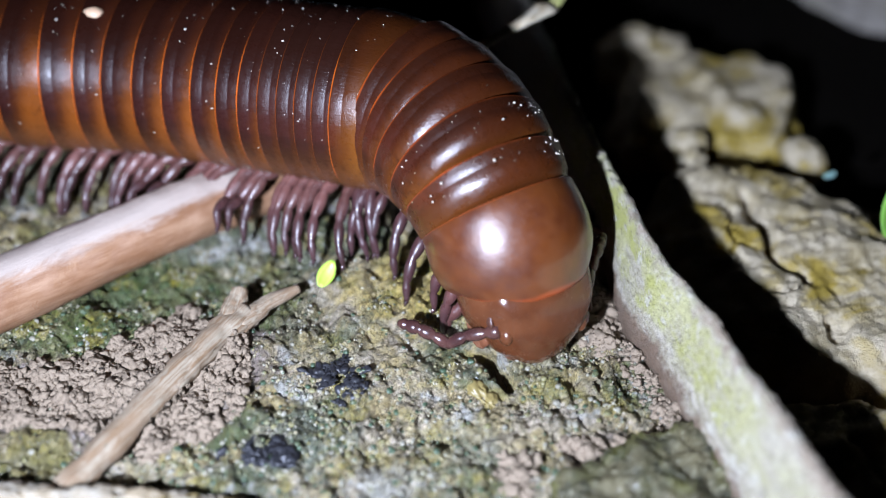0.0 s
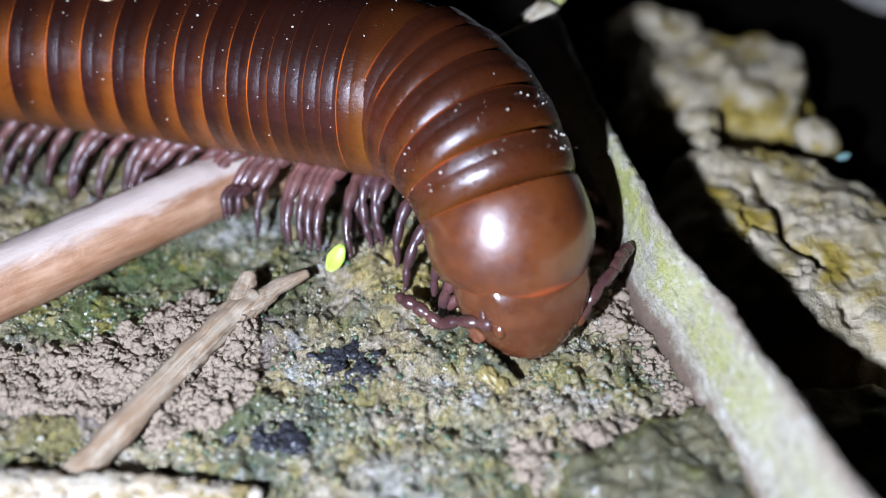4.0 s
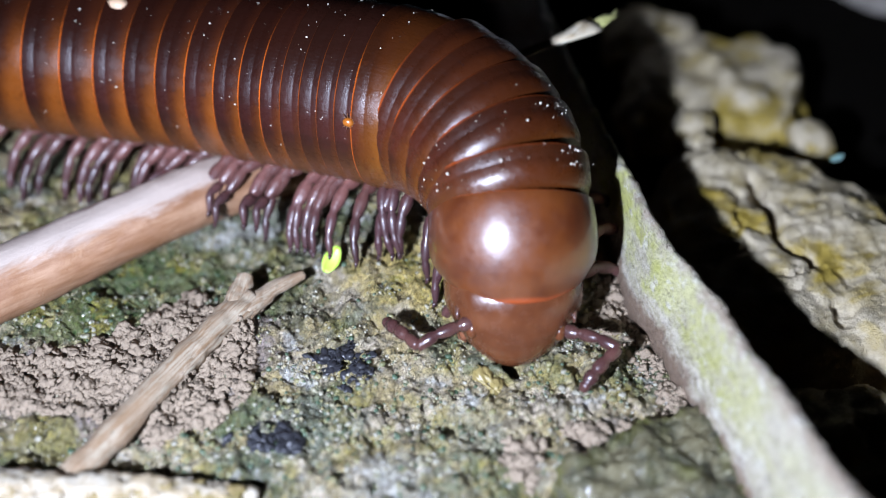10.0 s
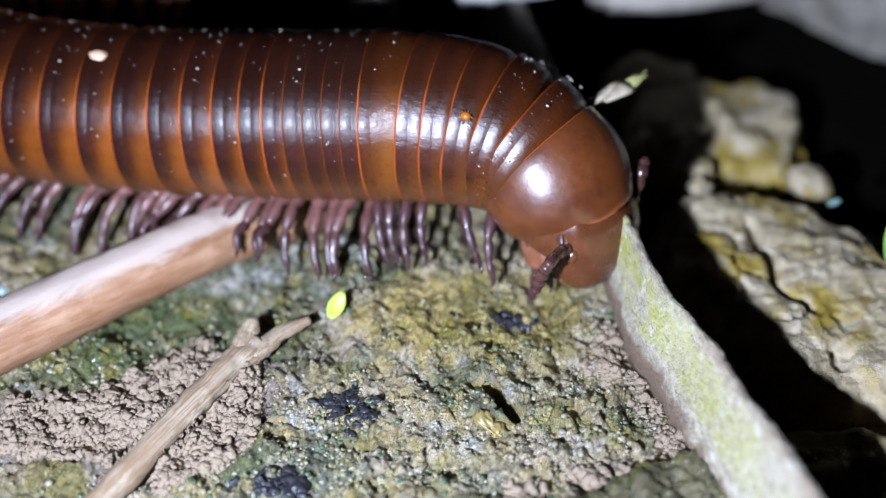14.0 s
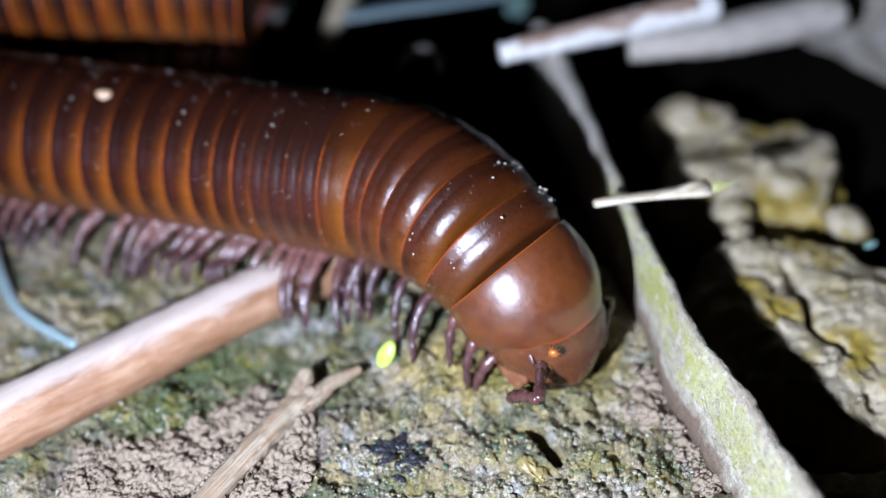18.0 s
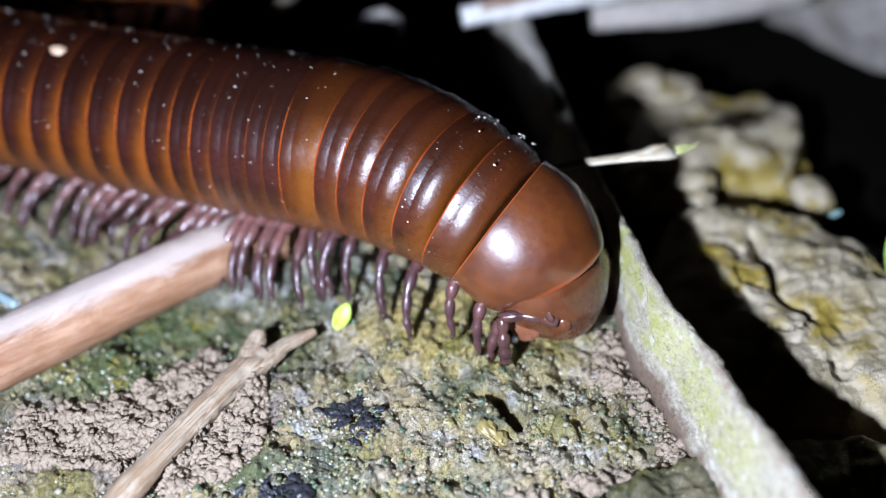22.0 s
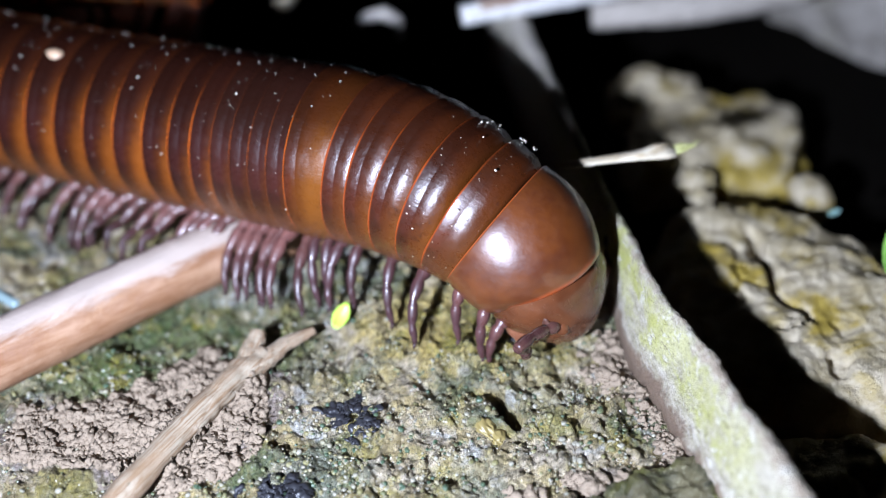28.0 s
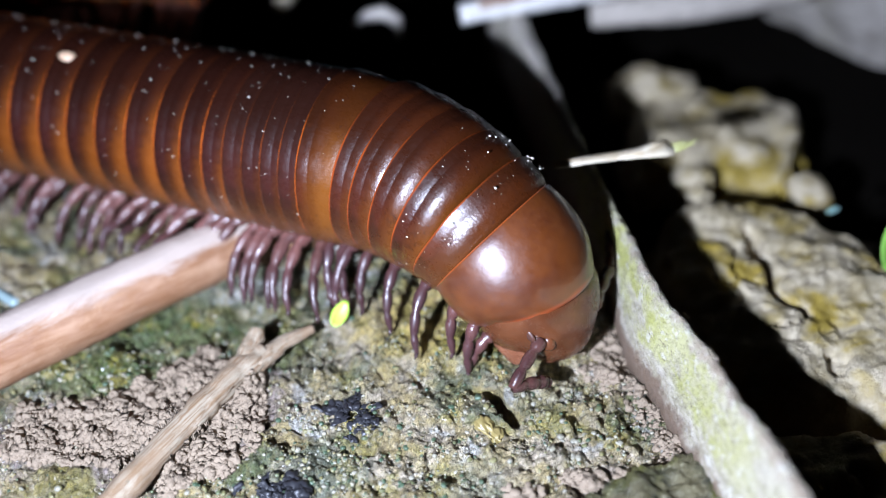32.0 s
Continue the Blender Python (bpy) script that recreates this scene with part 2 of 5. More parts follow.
collum_shell = collum_material()
head_chitin = plain_chitin("head chitin", (0.088, 0.027, 0.0105), (0.122, 0.040, 0.0155), 0.18, 0.3)
mouth_chitin = plain_chitin("mouth chitin", (0.155, 0.054, 0.026), (0.24, 0.095, 0.050))
amber_chitin = plain_chitin("amber mouthpart", (0.62, 0.26, 0.03), (0.5, 0.16, 0.03))
eye_dark = plain_chitin("eye facets", (0.085, 0.034, 0.022), (0.06, 0.024, 0.018), 0.25, 0.4)


def leg_material(name, pale, deep, dark_from, dark_to):
    """Mauve-brown at the root, darkening to purple-black at the foot, with paler joints."""
    n = Nodes(name)
    along = n.math("ABSOLUTE", n.split(n.mm)[1])
    col = n.mix(n.step(n.noise(0.8, 4, 0.6), 0.35, 0.65), pale, deep)
    col = n.mix(n.step(n.math("ADD", along, n.math("MULTIPLY", n.noise(0.6, 3), 2.0)), dark_from, dark_to, 0.0, 0.85), col, (0.045, 0.020, 0.022))
    tone = n.math("ADD", n.math("MULTIPLY", n.random(), 0.6), 0.65)
    col = n.mix(1.0, col, n.mix(n.math("MULTIPLY", tone, 0.8), (0, 0, 0), (1.15, 1.15, 1.15)), "MULTIPLY")
    bump = n.bump(n.noise(4.0, 4, 0.6), 0.05, 0.5)
    return n.done(col, n.step(n.noise(1.5, 3), 0.3, 0.7, 0.26, 0.46), bump, Coat_Weight=0.15, Coat_Roughness=0.12, Specular_IOR_Level=0.55)


leg_chitin = leg_material("leg chitin", (0.20, 0.086, 0.070), (0.125, 0.050, 0.042), 5.4, 9.2)
dark_leg_chitin = leg_material("dark leg chitin", (0.115, 0.045, 0.038), (0.070, 0.027, 0.025), 2.4, 6.0)
leg_tip = plain_chitin("leg tip", (0.06, 0.03, 0.03), (0.03, 0.016, 0.018), 0.12, 0.22)
antenna_chitin = plain_chitin("antenna chitin", (0.085, 0.036, 0.029), (0.046, 0.019, 0.018), 0.18, 0.3)


def speck_material():
    n = Nodes("pale dust")
    return n.done(n.mix(n.noise(2.0, 2), (0.55, 0.45, 0.33), (0.85, 0.8, 0.7)), 0.6)


speck_pale = speck_material()


def ground_material():
    n = Nodes("wet ground")
    x, y, z = n.split(n.mm)[0:3]
    big = n.noise(0.085, 5, 0.62, warp=0.4)
    mid = n.noise(0.33, 5, 0.65, warp=0.6)
    fine = n.noise(1.3, 5, 0.7)
    grit = n.cells(1.9)
    col = n.mix(n.step(mid, 0.38, 0.62), (0.37, 0.295, 0.135), (0.50, 0.43, 0.31))
    col = n.mix(n.step(n.noise(0.16, 5, 0.65, warp=0.5), 0.48, 0.6, 0.0, 0.85), col, (0.29, 0.245, 0.055))
    col = n.mix(n.math("MULTIPLY", n.step(big, 0.46, 0.57), n.step(mid, 0.38, 0.54, 0.0, 0.8)), col, (0.045, 0.085, 0.040))
    col = n.mix(n.math("MULTIPLY", n.step(n.noise(0.21, 5, 0.7), 0.55, 0.64), 0.9), col, (0.45, 0.45, 0.40))
    col = n.mix(n.step(n.noise(0.45, 5, 0.7, warp=0.4), 0.60, 0.70, 0.0, 0.75), col, (0.085, 0.090, 0.030))
    col = n.mix(n.step(fine, 0.60, 0.74, 0.0, 0.5), col, (0.15, 0.125, 0.05))
    col = n.mix(n.step(fine, 0.42, 0.28, 0.0, 0.7), col, (0.58, 0.52, 0.40))
    # green wet hollow under the thick stick
    hollow = n.step(n.math("ADD", n.math3("DISTANCE", n.math3("MULTIPLY", n.mm, (0.8, 1.7, 0.0)), (-21.0, -9.0, 0.0)), n.math("MULTIPLY", mid, 9.0)), 18.5, 13.5)
    col = n.mix(n.math("MULTIPLY", hollow, n.step(fine, 0.3, 0.55, 0.95, 0.7)), col, n.mix(n.step(mid, 0.50, 0.62), (0.018, 0.070, 0.010), (0.25, 0.215, 0.015)))
    # yellow moss in front of the animal
    moss = n.step(n.math("ADD", n.math3("DISTANCE", n.math3("MULTIPLY", n.mm, (0.7, 1.2, 0.0)), (1.5, -4.5, 0.0)), n.math("MULTIPLY", mid, 10.0)), 15.0, 9.0)
    col = n.mix(n.math("MULTIPLY", moss, 0.8), col, n.mix(n.step(n.noise(0.55, 5, 0.7, warp=0.5), 0.44, 0.58), (0.50, 0.38, 0.11), (0.24, 0.20, 0.022)))
    for spot, size, tint, power in (((-10.6, -20.4, 0.0), 8.6, (0.040, 0.095, 0.07), 0.75), ((-12.5, -8.0, 0.0), 7.5, (0.05, 0.06, 0.03), 0.8), ((9.0, -15.5, 0.0), 6.0, (0.10, 0.15, 0.08), 0.5), ((8.0, -11.0, 0.0), 8.0, (0.47, 0.40, 0.20), 0.6), ((2.0, -21.5, 0.0), 8.0, (0.46, 0.42, 0.27), 0.55),
                                    ((13.5, -23.0, 0.0), 8.0, (0.46, 0.37, 0.31), 0.8), ((15.5, -11.0, 0.0), 6.0, (0.44, 0.37, 0.33), 0.8), ((-4.0, -26.5, 0.0), 8.0, (0.40, 0.41, 0.37), 0.7),
                                    ((-30.0, -22.0, 0.0), 9.0, (0.24, 0.20, 0.05), 0.8), ((-6.0, -17.0, 0.0), 5.5, (0.42, 0.33, 0.20), 0.6),
                                    ((-26.0, -15.5, 0.0), 11.0, (0.27, 0.215, 0.185), 0.95), ((-19.5, -13.0, 0.0), 11.0, (0.27, 0.215, 0.185), 0.95), ((-35.0, -16.0, 0.0), 9.0, (0.27, 0.215, 0.185), 0.95)):
        reach = n.math("ADD", n.math3("DISTANCE", n.math3("MULTIPLY", n.mm, (1.0, 1.0, 0.0)), spot), n.math("MULTIPLY", n.noise(0.4, 5, 0.75, warp=0.8), 12.0))
        col = n.mix(n.step(reach, size + 2.2, size - 0.5, 0.0, power), col, n.mix(n.step(fine, 0.35, 0.65), tint, n.mix(0.35, tint, (0.14, 0.12, 0.06))))
    # near-black painted in for the deep shade beyond the stalk and behind the animal
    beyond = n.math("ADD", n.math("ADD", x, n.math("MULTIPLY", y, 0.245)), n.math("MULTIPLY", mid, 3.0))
    shade_zone = n.math("MAXIMUM", n.step(beyond, 17.5, 20.5), n.step(n.math("ADD", y, n.math("MULTIPLY", mid, 4.0)), 19.0, 25.0))
    col = n.mix(n.step(grit, 0.36, 0.62, 0.0, 0.35), col, (0.10, 0.085, 0.04))
    bend = n.tree.nodes.new("ShaderNodeTexNoise")
    n.put(bend.inputs["Vector"], n.mm)
    bend.inputs["Scale"].default_value = 0.7
    crease = n.cells(0.42, "DISTANCE_TO_EDGE", n.math3("ADD", n.mm, n.math3("SCALE", bend.outputs["Color"], 3.2)))
    seam = n.math("MULTIPLY", n.step(crease, 0.055, 0.01), n.step(n.noise(0.27, 3, 0.6), 0.42, 0.58))
    col = n.mix(n.math("MULTIPLY", seam, 0.6), col, (0.045, 0.042, 0.016))
    col = n.mix(1.0, col, (1.29, 1.25, 1.28), "MULTIPLY")
    col = n.mix(shade_zone, col, n.mix(fine, (0.003, 0.0025, 0.002), (0.010, 0.008, 0.006)))
    bump = n.bump(n.math("SUBTRACT", 1.0, grit), 0.32, 0.9)
    bump = n.bump(n.noise(1.6, 6, 0.75, warp=0.6), 0.65, 1.0, bump)
    bump = n.bump(n.math("SUBTRACT", 1.0, seam), 0.35, 0.9, bump)
    bump = n.bump(n.noise(4.5, 5, 0.75), 0.22, 1.0, bump)
    film = n.bump(n.noise(0.9, 4, 0.6, warp=1.0), 1.7, 1.0)
    film = n.bump(n.math("SUBTRACT", 1.0, n.cells(1.7)), 0.8, 1.0, film)
    # film and gloss are taken away where the shade is painted
    dry = n.math("MAXIMUM", shade_zone, n.step(n.noise(0.3, 4, 0.7), 0.56, 0.66, 0.0, 0.8))
    return n.done(col, n.math("ADD", n.math("MULTIPLY", dry, 0.35), 0.5), bump, Specular_IOR_Level=n.step(shade_zone, 0.0, 1.0, 0.3, 0.02), Coat_Weight=n.math("SUBTRACT", 0.9, n.math("MULTIPLY", dry, 0.9)),
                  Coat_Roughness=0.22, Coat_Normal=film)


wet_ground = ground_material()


def soil_material():
    n = Nodes("crumbly soil")
    col = n.mix(n.noise(0.7, 4, 0.65), (0.24, 0.182, 0.122), (0.35, 0.275, 0.19))
    col = n.mix(n.step(n.noise(4.0, 4, 0.7), 0.55, 0.75, 0.0, 0.6), col, (0.19, 0.14, 0.10))
    bump = n.bump(n.noise(3.5, 5, 0.7), 0.2, 0.8)
    return n.done(n.mix(1.0, col, (0.92, 0.90, 0.90), "MULTIPLY"), 0.75, bump)


soil = soil_material()


def wood_material(name, pale, deep, along, fibre=2.2, rough=0.5, stain=(0.1, 0.08, 0.05), bleached=None):
    n = Nodes(name)
    streak = n.noise(fibre, 5, 0.65, n.stretch(*along))
    col = n.mix(n.step(streak, 0.35, 0.66), pale, deep)
    col = n.mix(n.step(n.noise(0.28, 4, 0.65, warp=0.5), 0.48, 0.66, 0.0, 0.6), col, deep)
    col = n.mix(n.step(n.noise(0.9, 4, 0.7), 0.62, 0.76, 0.0, 0.7), col, stain)
    if bleached:  # remains of pale inner bark along the upper side
        across = n.math3("DOT_PRODUCT", n.mm, (0.0, 0.62, 0.78))
        torn = n.noise(0.5, 5, 0.7, n.stretch(0.25, 1.0, 1.0), 0.6)
        col = n.mix(n.step(n.math("ADD", across, n.math("MULTIPLY", torn, 3.4)), 2.6, 4.0, 0.0, 0.85), col, bleached)
    bump = n.bump(streak, 0.18, 0.6)
    bump = n.bump(n.noise(3.0, 4, 0.7), 0.08, 0.5, bump)
    return n.done(col, n.step(n.noise(0.7, 3), 0.3, 0.7, rough - 0.15, rough + 0.2), bump)


pink_wood = wood_material("peeled pink wood", (0.40, 0.235, 0.140), (0.24, 0.112, 0.054), (0.10, 0.8, 0.8), 0.8, 0.42, (0.25, 0.12, 0.07), (0.50, 0.42, 0.36))
grey_bark = wood_material("grey weathered bark", (0.56, 0.50, 0.43), (0.38, 0.335, 0.28), (0.3, 1.0, 1.0), 1.5, 0.7, (0.12, 0.10, 0.08))
strip_bark = wood_material("whitish inner bark", (0.43, 0.335, 0.27), (0.28, 0.175, 0.12), (0.12, 1.6, 1.6), 1.2, 0.55, (0.25, 0.2, 0.17))
twig_wood = wood_material("brown twig wood", (0.36, 0.30, 0.215), (0.23, 0.14, 0.075), (0.07, 3.0, 3.0), 1.6, 0.65, (0.13, 0.115, 0.075))
pale_bark = wood_material("pale peeling bark", (0.40, 0.355, 0.28), (0.25, 0.185, 0.10), (0.5, 1.2, 1.2), 1.3, 0.6, (0.19, 0.145, 0.04))
ochre_bark = wood_material("ochre stained bark", (0.26, 0.19, 0.09), (0.17, 0.13, 0.035), (0.5, 1.2, 1.2), 1.3, 0.6, (0.12, 0.12, 0.03))
white_wood = wood_material("bleached wood", (0.78, 0.76, 0.72), (0.60, 0.57, 0.52), (0.15, 1.5, 1.5), 1.0, 0.6, (0.4, 0.36, 0.3))
straw_wood = wood_material("pale straw", (0.72, 0.66, 0.52), (0.50, 0.38, 0.22), (0.15, 3.0, 3.0), 1.5, 0.5, (0.3, 0.2, 0.1))


def stalk_material():
    n = Nodes("mossy split stalk")
    fibre = n.noise(1.3, 5, 0.7, n.stretch(1.4, 0.35, 1.4))
    patch = n.noise(0.22, 5, 0.65, warp=0.5)
    x, y, z = n.split(n.mm)[0:3]
    far = n.step(y, -30.0, -18.0, 0.35, 1.0)
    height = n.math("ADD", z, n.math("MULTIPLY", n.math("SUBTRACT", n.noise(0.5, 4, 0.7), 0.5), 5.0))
    col = n.mix(n.step(fibre, 0.36, 0.6), (0.64, 0.58, 0.46), (0.44, 0.39, 0.27))
    # a belt of yellow-green moss along the upper half of the face
    belt = n.math("MULTIPLY", n.step(height, 3.2, 5.0), n.step(height, 9.2, 7.4))
    belt = n.math("MULTIPLY", belt, n.step(n.noise(0.22, 4, 0.65, n.stretch(1, 0.5, 1), 0.4), 0.36, 0.54))
    col = n.mix(n.math("MULTIPLY", belt, far), col, n.mix(n.step(patch, 0.42, 0.58), (0.57, 0.54, 0.27), (0.47, 0.46, 0.14)))
    col = n.mix(n.step(n.noise(0.9, 5, 0.7), 0.54, 0.66, 0.0, 0.8), col, (0.70, 0.66, 0.56))
    col = n.mix(n.step(n.noise(2.2, 5, 0.75, n.stretch(1.2, 0.5, 1.2)), 0.55, 0.66, 0.0, 0.8), col, (0.19, 0.15, 0.085))
    col = n.mix(n.step(height, 8.4, 9.6, 0.0, 0.75), col, n.mix(n.noise(1.4, 4, 0.7), (0.50, 0.38, 0.28), (0.30, 0.21, 0.14)))
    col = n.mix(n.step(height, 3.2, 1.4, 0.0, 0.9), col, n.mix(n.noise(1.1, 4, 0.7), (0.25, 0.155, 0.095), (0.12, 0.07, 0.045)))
    col = n.mix(n.step(y, 12.0, 24.0, 0.0, 0.8), col, n.mix(fibre, (0.60, 0.55, 0.49), (0.42, 0.37, 0.31)))
    bump = n.bump(fibre, 0.5, 0.9)
    bump = n.bump(n.noise(2.6, 5, 0.75), 0.4, 1.0, bump)
    return n.done(col, 0.6, bump)


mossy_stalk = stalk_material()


def rock_material(name, pale, mid_col, moss, green=0.5, film=0.0, fleck=None):
    n = Nodes(name)
    col = n.mix(n.step(n.noise(0.3, 5, 0.65), 0.35, 0.65), pale, mid_col)
    col = n.mix(n.math("MULTIPLY", n.step(n.noise(0.15, 4, 0.6, warp=0.5), 0.46, 0.62), green), col, moss)
    col = n.mix(n.step(n.noise(1.3, 5, 0.7), 0.58, 0.74, 0.0, 0.5), col, (0.14, 0.115, 0.08))
    if fleck:
        col = n.mix(n.step(n.noise(1.7, 5, 0.75, n.stretch(1.0, 1.8, 1.0), 0.5), 0.56, 0.66, 0.0, 0.85), col, fleck)
        col = n.mix(n.step(n.noise(0.9, 5, 0.7), 0.42, 0.32, 0.0, 0.9), col, (0.014, 0.016, 0.010))
    bump = n.bump(n.noise(0.8, 5, 0.7), 0.5, 0.8)
    bump = n.bump(n.noise(3.0, 5, 0.7), 0.2, 0.8, bump)
    return n.done(col, n.step(n.noise(0.6, 4), 0.4, 0.65, 0.65, 0.3), bump, Coat_Weight=film, Coat_Roughness=0.12)


pale_rock = rock_material("pale mossy rock", (0.50, 0.42, 0.29), (0.34, 0.27, 0.15), (0.32, 0.225, 0.035), 1.0)
dark_rock = rock_material("dark mossy stone", (0.13, 0.11, 0.055), (0.030, 0.032, 0.019), (0.085, 0.080, 0.016), 0.9, 0.35, (0.36, 0.33, 0.22))
grey_rock = rock_material("grey stone", (0.33, 0.295, 0.25), (0.21, 0.185, 0.155), (0.24, 0.215, 0.15), 0.4)


def leaf_material(name, colour, second):
    n = Nodes(name)
    bump = n.bump(n.noise(2.0, 3), 0.05, 0.5)
    return n.done(n.mix(n.noise(0.9, 4), colour, second), 0.4, bump)


lime_leaf = leaf_material("lime leaf", (0.30, 0.54, 0.035), (0.46, 0.66, 0.09))
deep_leaf = leaf_material("green leaf", (0.14, 0.34, 0.04), (0.24, 0.46, 0.08))
teal_leaf = leaf_material("teal leaf", (0.16, 0.30, 0.26), (0.28, 0.42, 0.38))
pond_leaf = leaf_material("blue-green stem", (0.17, 0.25, 0.25), (0.30, 0.38, 0.38))
dusk_leaf = leaf_material("blue-grey leaf", (0.10, 0.15, 0.16), (0.18, 0.24, 0.25))
char_black = leaf_material("charred debris", (0.012, 0.012, 0.014), (0.035, 0.035, 0.04))
white_shell = leaf_material("pale shell", (0.42, 0.38, 0.33), (0.52, 0.47, 0.41))

# ---- ground ----
def stalk_line(y):
    """x of the foot of the mossy stalk at y."""
    return float(np.interp(y, [-60, -36, -28, -21.5, -13.8, -8.6, 0, 14, 30, 45, 70], [34, 24, 21.8, 19.9, 17.9, 15.9, 14.6, 11.5, 8, 4.5, -2]))


def smooth(a, b, v):
    u = min(max((v - a) / (b - a), 0.0), 1.0)
    return u * u * (3 - 2 * u)


def ground_height(x, y):
    p = Vector((x, y, 0))
    near = 1.0 - smooth(50, 90, math.hypot(x, y))
    h = 1.1 * noise.fractal(p / 17 + Vector((3, 1, 0)), 0.9, 2.0, 3)
    if near > 0:
        h += near * 0.85 * noise.fractal(p / 4.2 + Vector((0, 7, 0)), 0.7, 2.1, 4)
        ridge = 1 - abs(noise.noise(p / 2.6 + Vector((5, 2, 0)))) * 4
        h -= near * 0.6 * max(0.0, ridge) ** 2 * max(0.0, 0.4 + noise.noise(p / 7))
        h += near * 0.6 * noise.fractal(Vector((x / 1.5, y / 2.6, 5)), 0.7, 2.0, 4)
        h += near * 0.26 * noise.fractal(p / 0.9, 0.5, 2.0, 3)
    h -= 1.5 * math.exp(-((x + 25) / 9) ** 2 - ((y + 2) / 5) ** 2)
    h -= 1.3 * math.exp(-((x + 15) / 4.5) ** 2 - (y / 6) ** 2)
    h += 1.1 * smooth(-11.5, -8.0, x + 0.15 * y) * smooth(-17, -6, y) * (1 - smooth(3, 10, y)) * (1 - smooth(3, 10, x))
    right = smooth(1.0, 6.0, x - stalk_line(y))
    back = smooth(20, 34, y)
    h -= 9.0 * max(right, back)
    pit = ((x - 4.9) * 0.86 + (y + 13.6) * 0.5, -(x - 4.9) * 0.5 + (y + 13.6) * 0.86)
    h -= 6.0 * math.exp(-(pit[0] / 0.7) ** 4 - (pit[1] / 1.7) ** 4)
    h -= 3.5 * math.exp(-((x - 3.4) / 1.2) ** 4 - ((y + 11.9) / 0.5) ** 4)
    h += 10.8 * math.exp(-((x + 8.4) / 2.6) ** 4 - ((y - 43.0) / 2.6) ** 4)
    h += 11.0 * math.exp(-((x + 48) / 22) ** 4 - ((y - 50) / 9) ** 4)
    return h


def spread(low, high, step):
    """Even steps between low and high, and ever wider ones out to the horizon."""
    core = list(np.arange(low, high + step, step))
    out, d = [], step
    while d < 4000:
        d *= 1.35
        out.append(d)
    return [low - d for d in reversed(out)] + core + [core[-1] + d for d in out]


def build_ground():
    xs, ys = spread(-46, 24, 0.19), spread(-32, 20, 0.19)
    nx = len(xs)
    verts = [(x, y, ground_height(x, y)) for y in ys for x in xs]
    faces = [(j * nx + i, j * nx + i + 1, (j + 1) * nx + i + 1, (j + 1) * nx + i) for j in range(len(ys) - 1) for i in range(nx - 1)]
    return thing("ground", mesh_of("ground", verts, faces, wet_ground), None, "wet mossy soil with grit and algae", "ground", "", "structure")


build_ground()

# ---- sticks, stalk and stones ----
def build_stalk():
    ys = np.linspace(46, -40, 300)
    verts, faces = [], []
    n = 14
    for j, y in enumerate(ys):
        x0 = stalk_line(y)
        h = float(np.interp(y, [-40, -20, 0, 12, 46], [9.6, 9.2, 8.6, 8.2, 9.0]))
        lean = float(np.interp(y, [-40, -20, 0, 20, 46], [2.4, 1.7, 0.7, 0.5, 0.6]))
        wide = float(np.interp(y, [-40, -20, 0, 12, 20, 46], [2.0, 1.5, 1.2, 1.3, 1.7, 2.6]))
        ring = [(0, -1.2), (0.0, 1.5), (lean * 0.3, h * 0.33), (lean * 0.6, h * 0.6), (lean * 0.9, h * 0.88), (lean + 0.2, h * 0.985), (lean + wide * 0.35, h), (lean + wide * 0.75, h * 0.985),
                (lean + wide, h * 0.9), (lean + wide, h * 0.6), (lean * 0.6 + wide, h * 0.33), (wide, 1.0), (wide, -1.2), (wide * 0.5, -1.3)]
        for k, (dx, z) in enumerate(ring):
            q = Vector((x0 + dx, y, z))
            w = 0.13 * noise.fractal(q / 3.0, 0.8, 2.0, 3) + 0.13 * noise.noise(q / 0.8) + 0.07 * noise.noise(q / 0.3)
            verts.append((q.x + w, q.y, q.z + w * (1.2 if 4 < k < 9 else 0.6)))
    for j in range(len(ys) - 1):
        for k in range(n):
            a, b = j * n + k, j * n + (k + 1) % n
            faces.append((a, a + n, b + n, b))
    faces.append(tuple(range(n)))
    faces.append(tuple(range(len(verts) - 1, len(verts) - n - 1, -1)))
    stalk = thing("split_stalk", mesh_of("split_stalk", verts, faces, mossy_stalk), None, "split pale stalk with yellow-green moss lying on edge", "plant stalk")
    part("knot", mesh_of("knot", *blob((0.4, 0.7, 0.8), (20.62, -18.2, 6.0), 3, 0.15, 0.8, 3.0), wood_material("dark knot", (0.16, 0.11, 0.10), (0.10, 0.06, 0.06), (1, 1, 1))), stalk, None, "dark purplish knot")
    return stalk


build_stalk()


def along_path(ctrl, r0, r1, steps=14):
    pts = smooth_path(ctrl, steps)
    return [Vector(p) for p in pts], [r0 + (r1 - r0) * k / (len(pts) - 1) for k in range(len(pts))]


def stick(name, ctrl, r0, r1, material, label, category, n=20, rough=0.08, grain=0.06, seed=0.0, flat=1.0, steps=14):
    """A stick, with its own x axis along it so that its grain runs lengthwise."""
    a, b = Vector(ctrl[0]), Vector(ctrl[-1])
    m = axes(a, b - a, (0, 0, 1))
    inv = m.inverted()
    local = [inv @ (Vector(p) * MM) / MM for p in ctrl]
    pts, radii = along_path(local, r0, r1, steps)
    return thing(name, mesh_of(name, *tube(pts, radii, n, rough, seed, flat, grain), material), m, label, category)


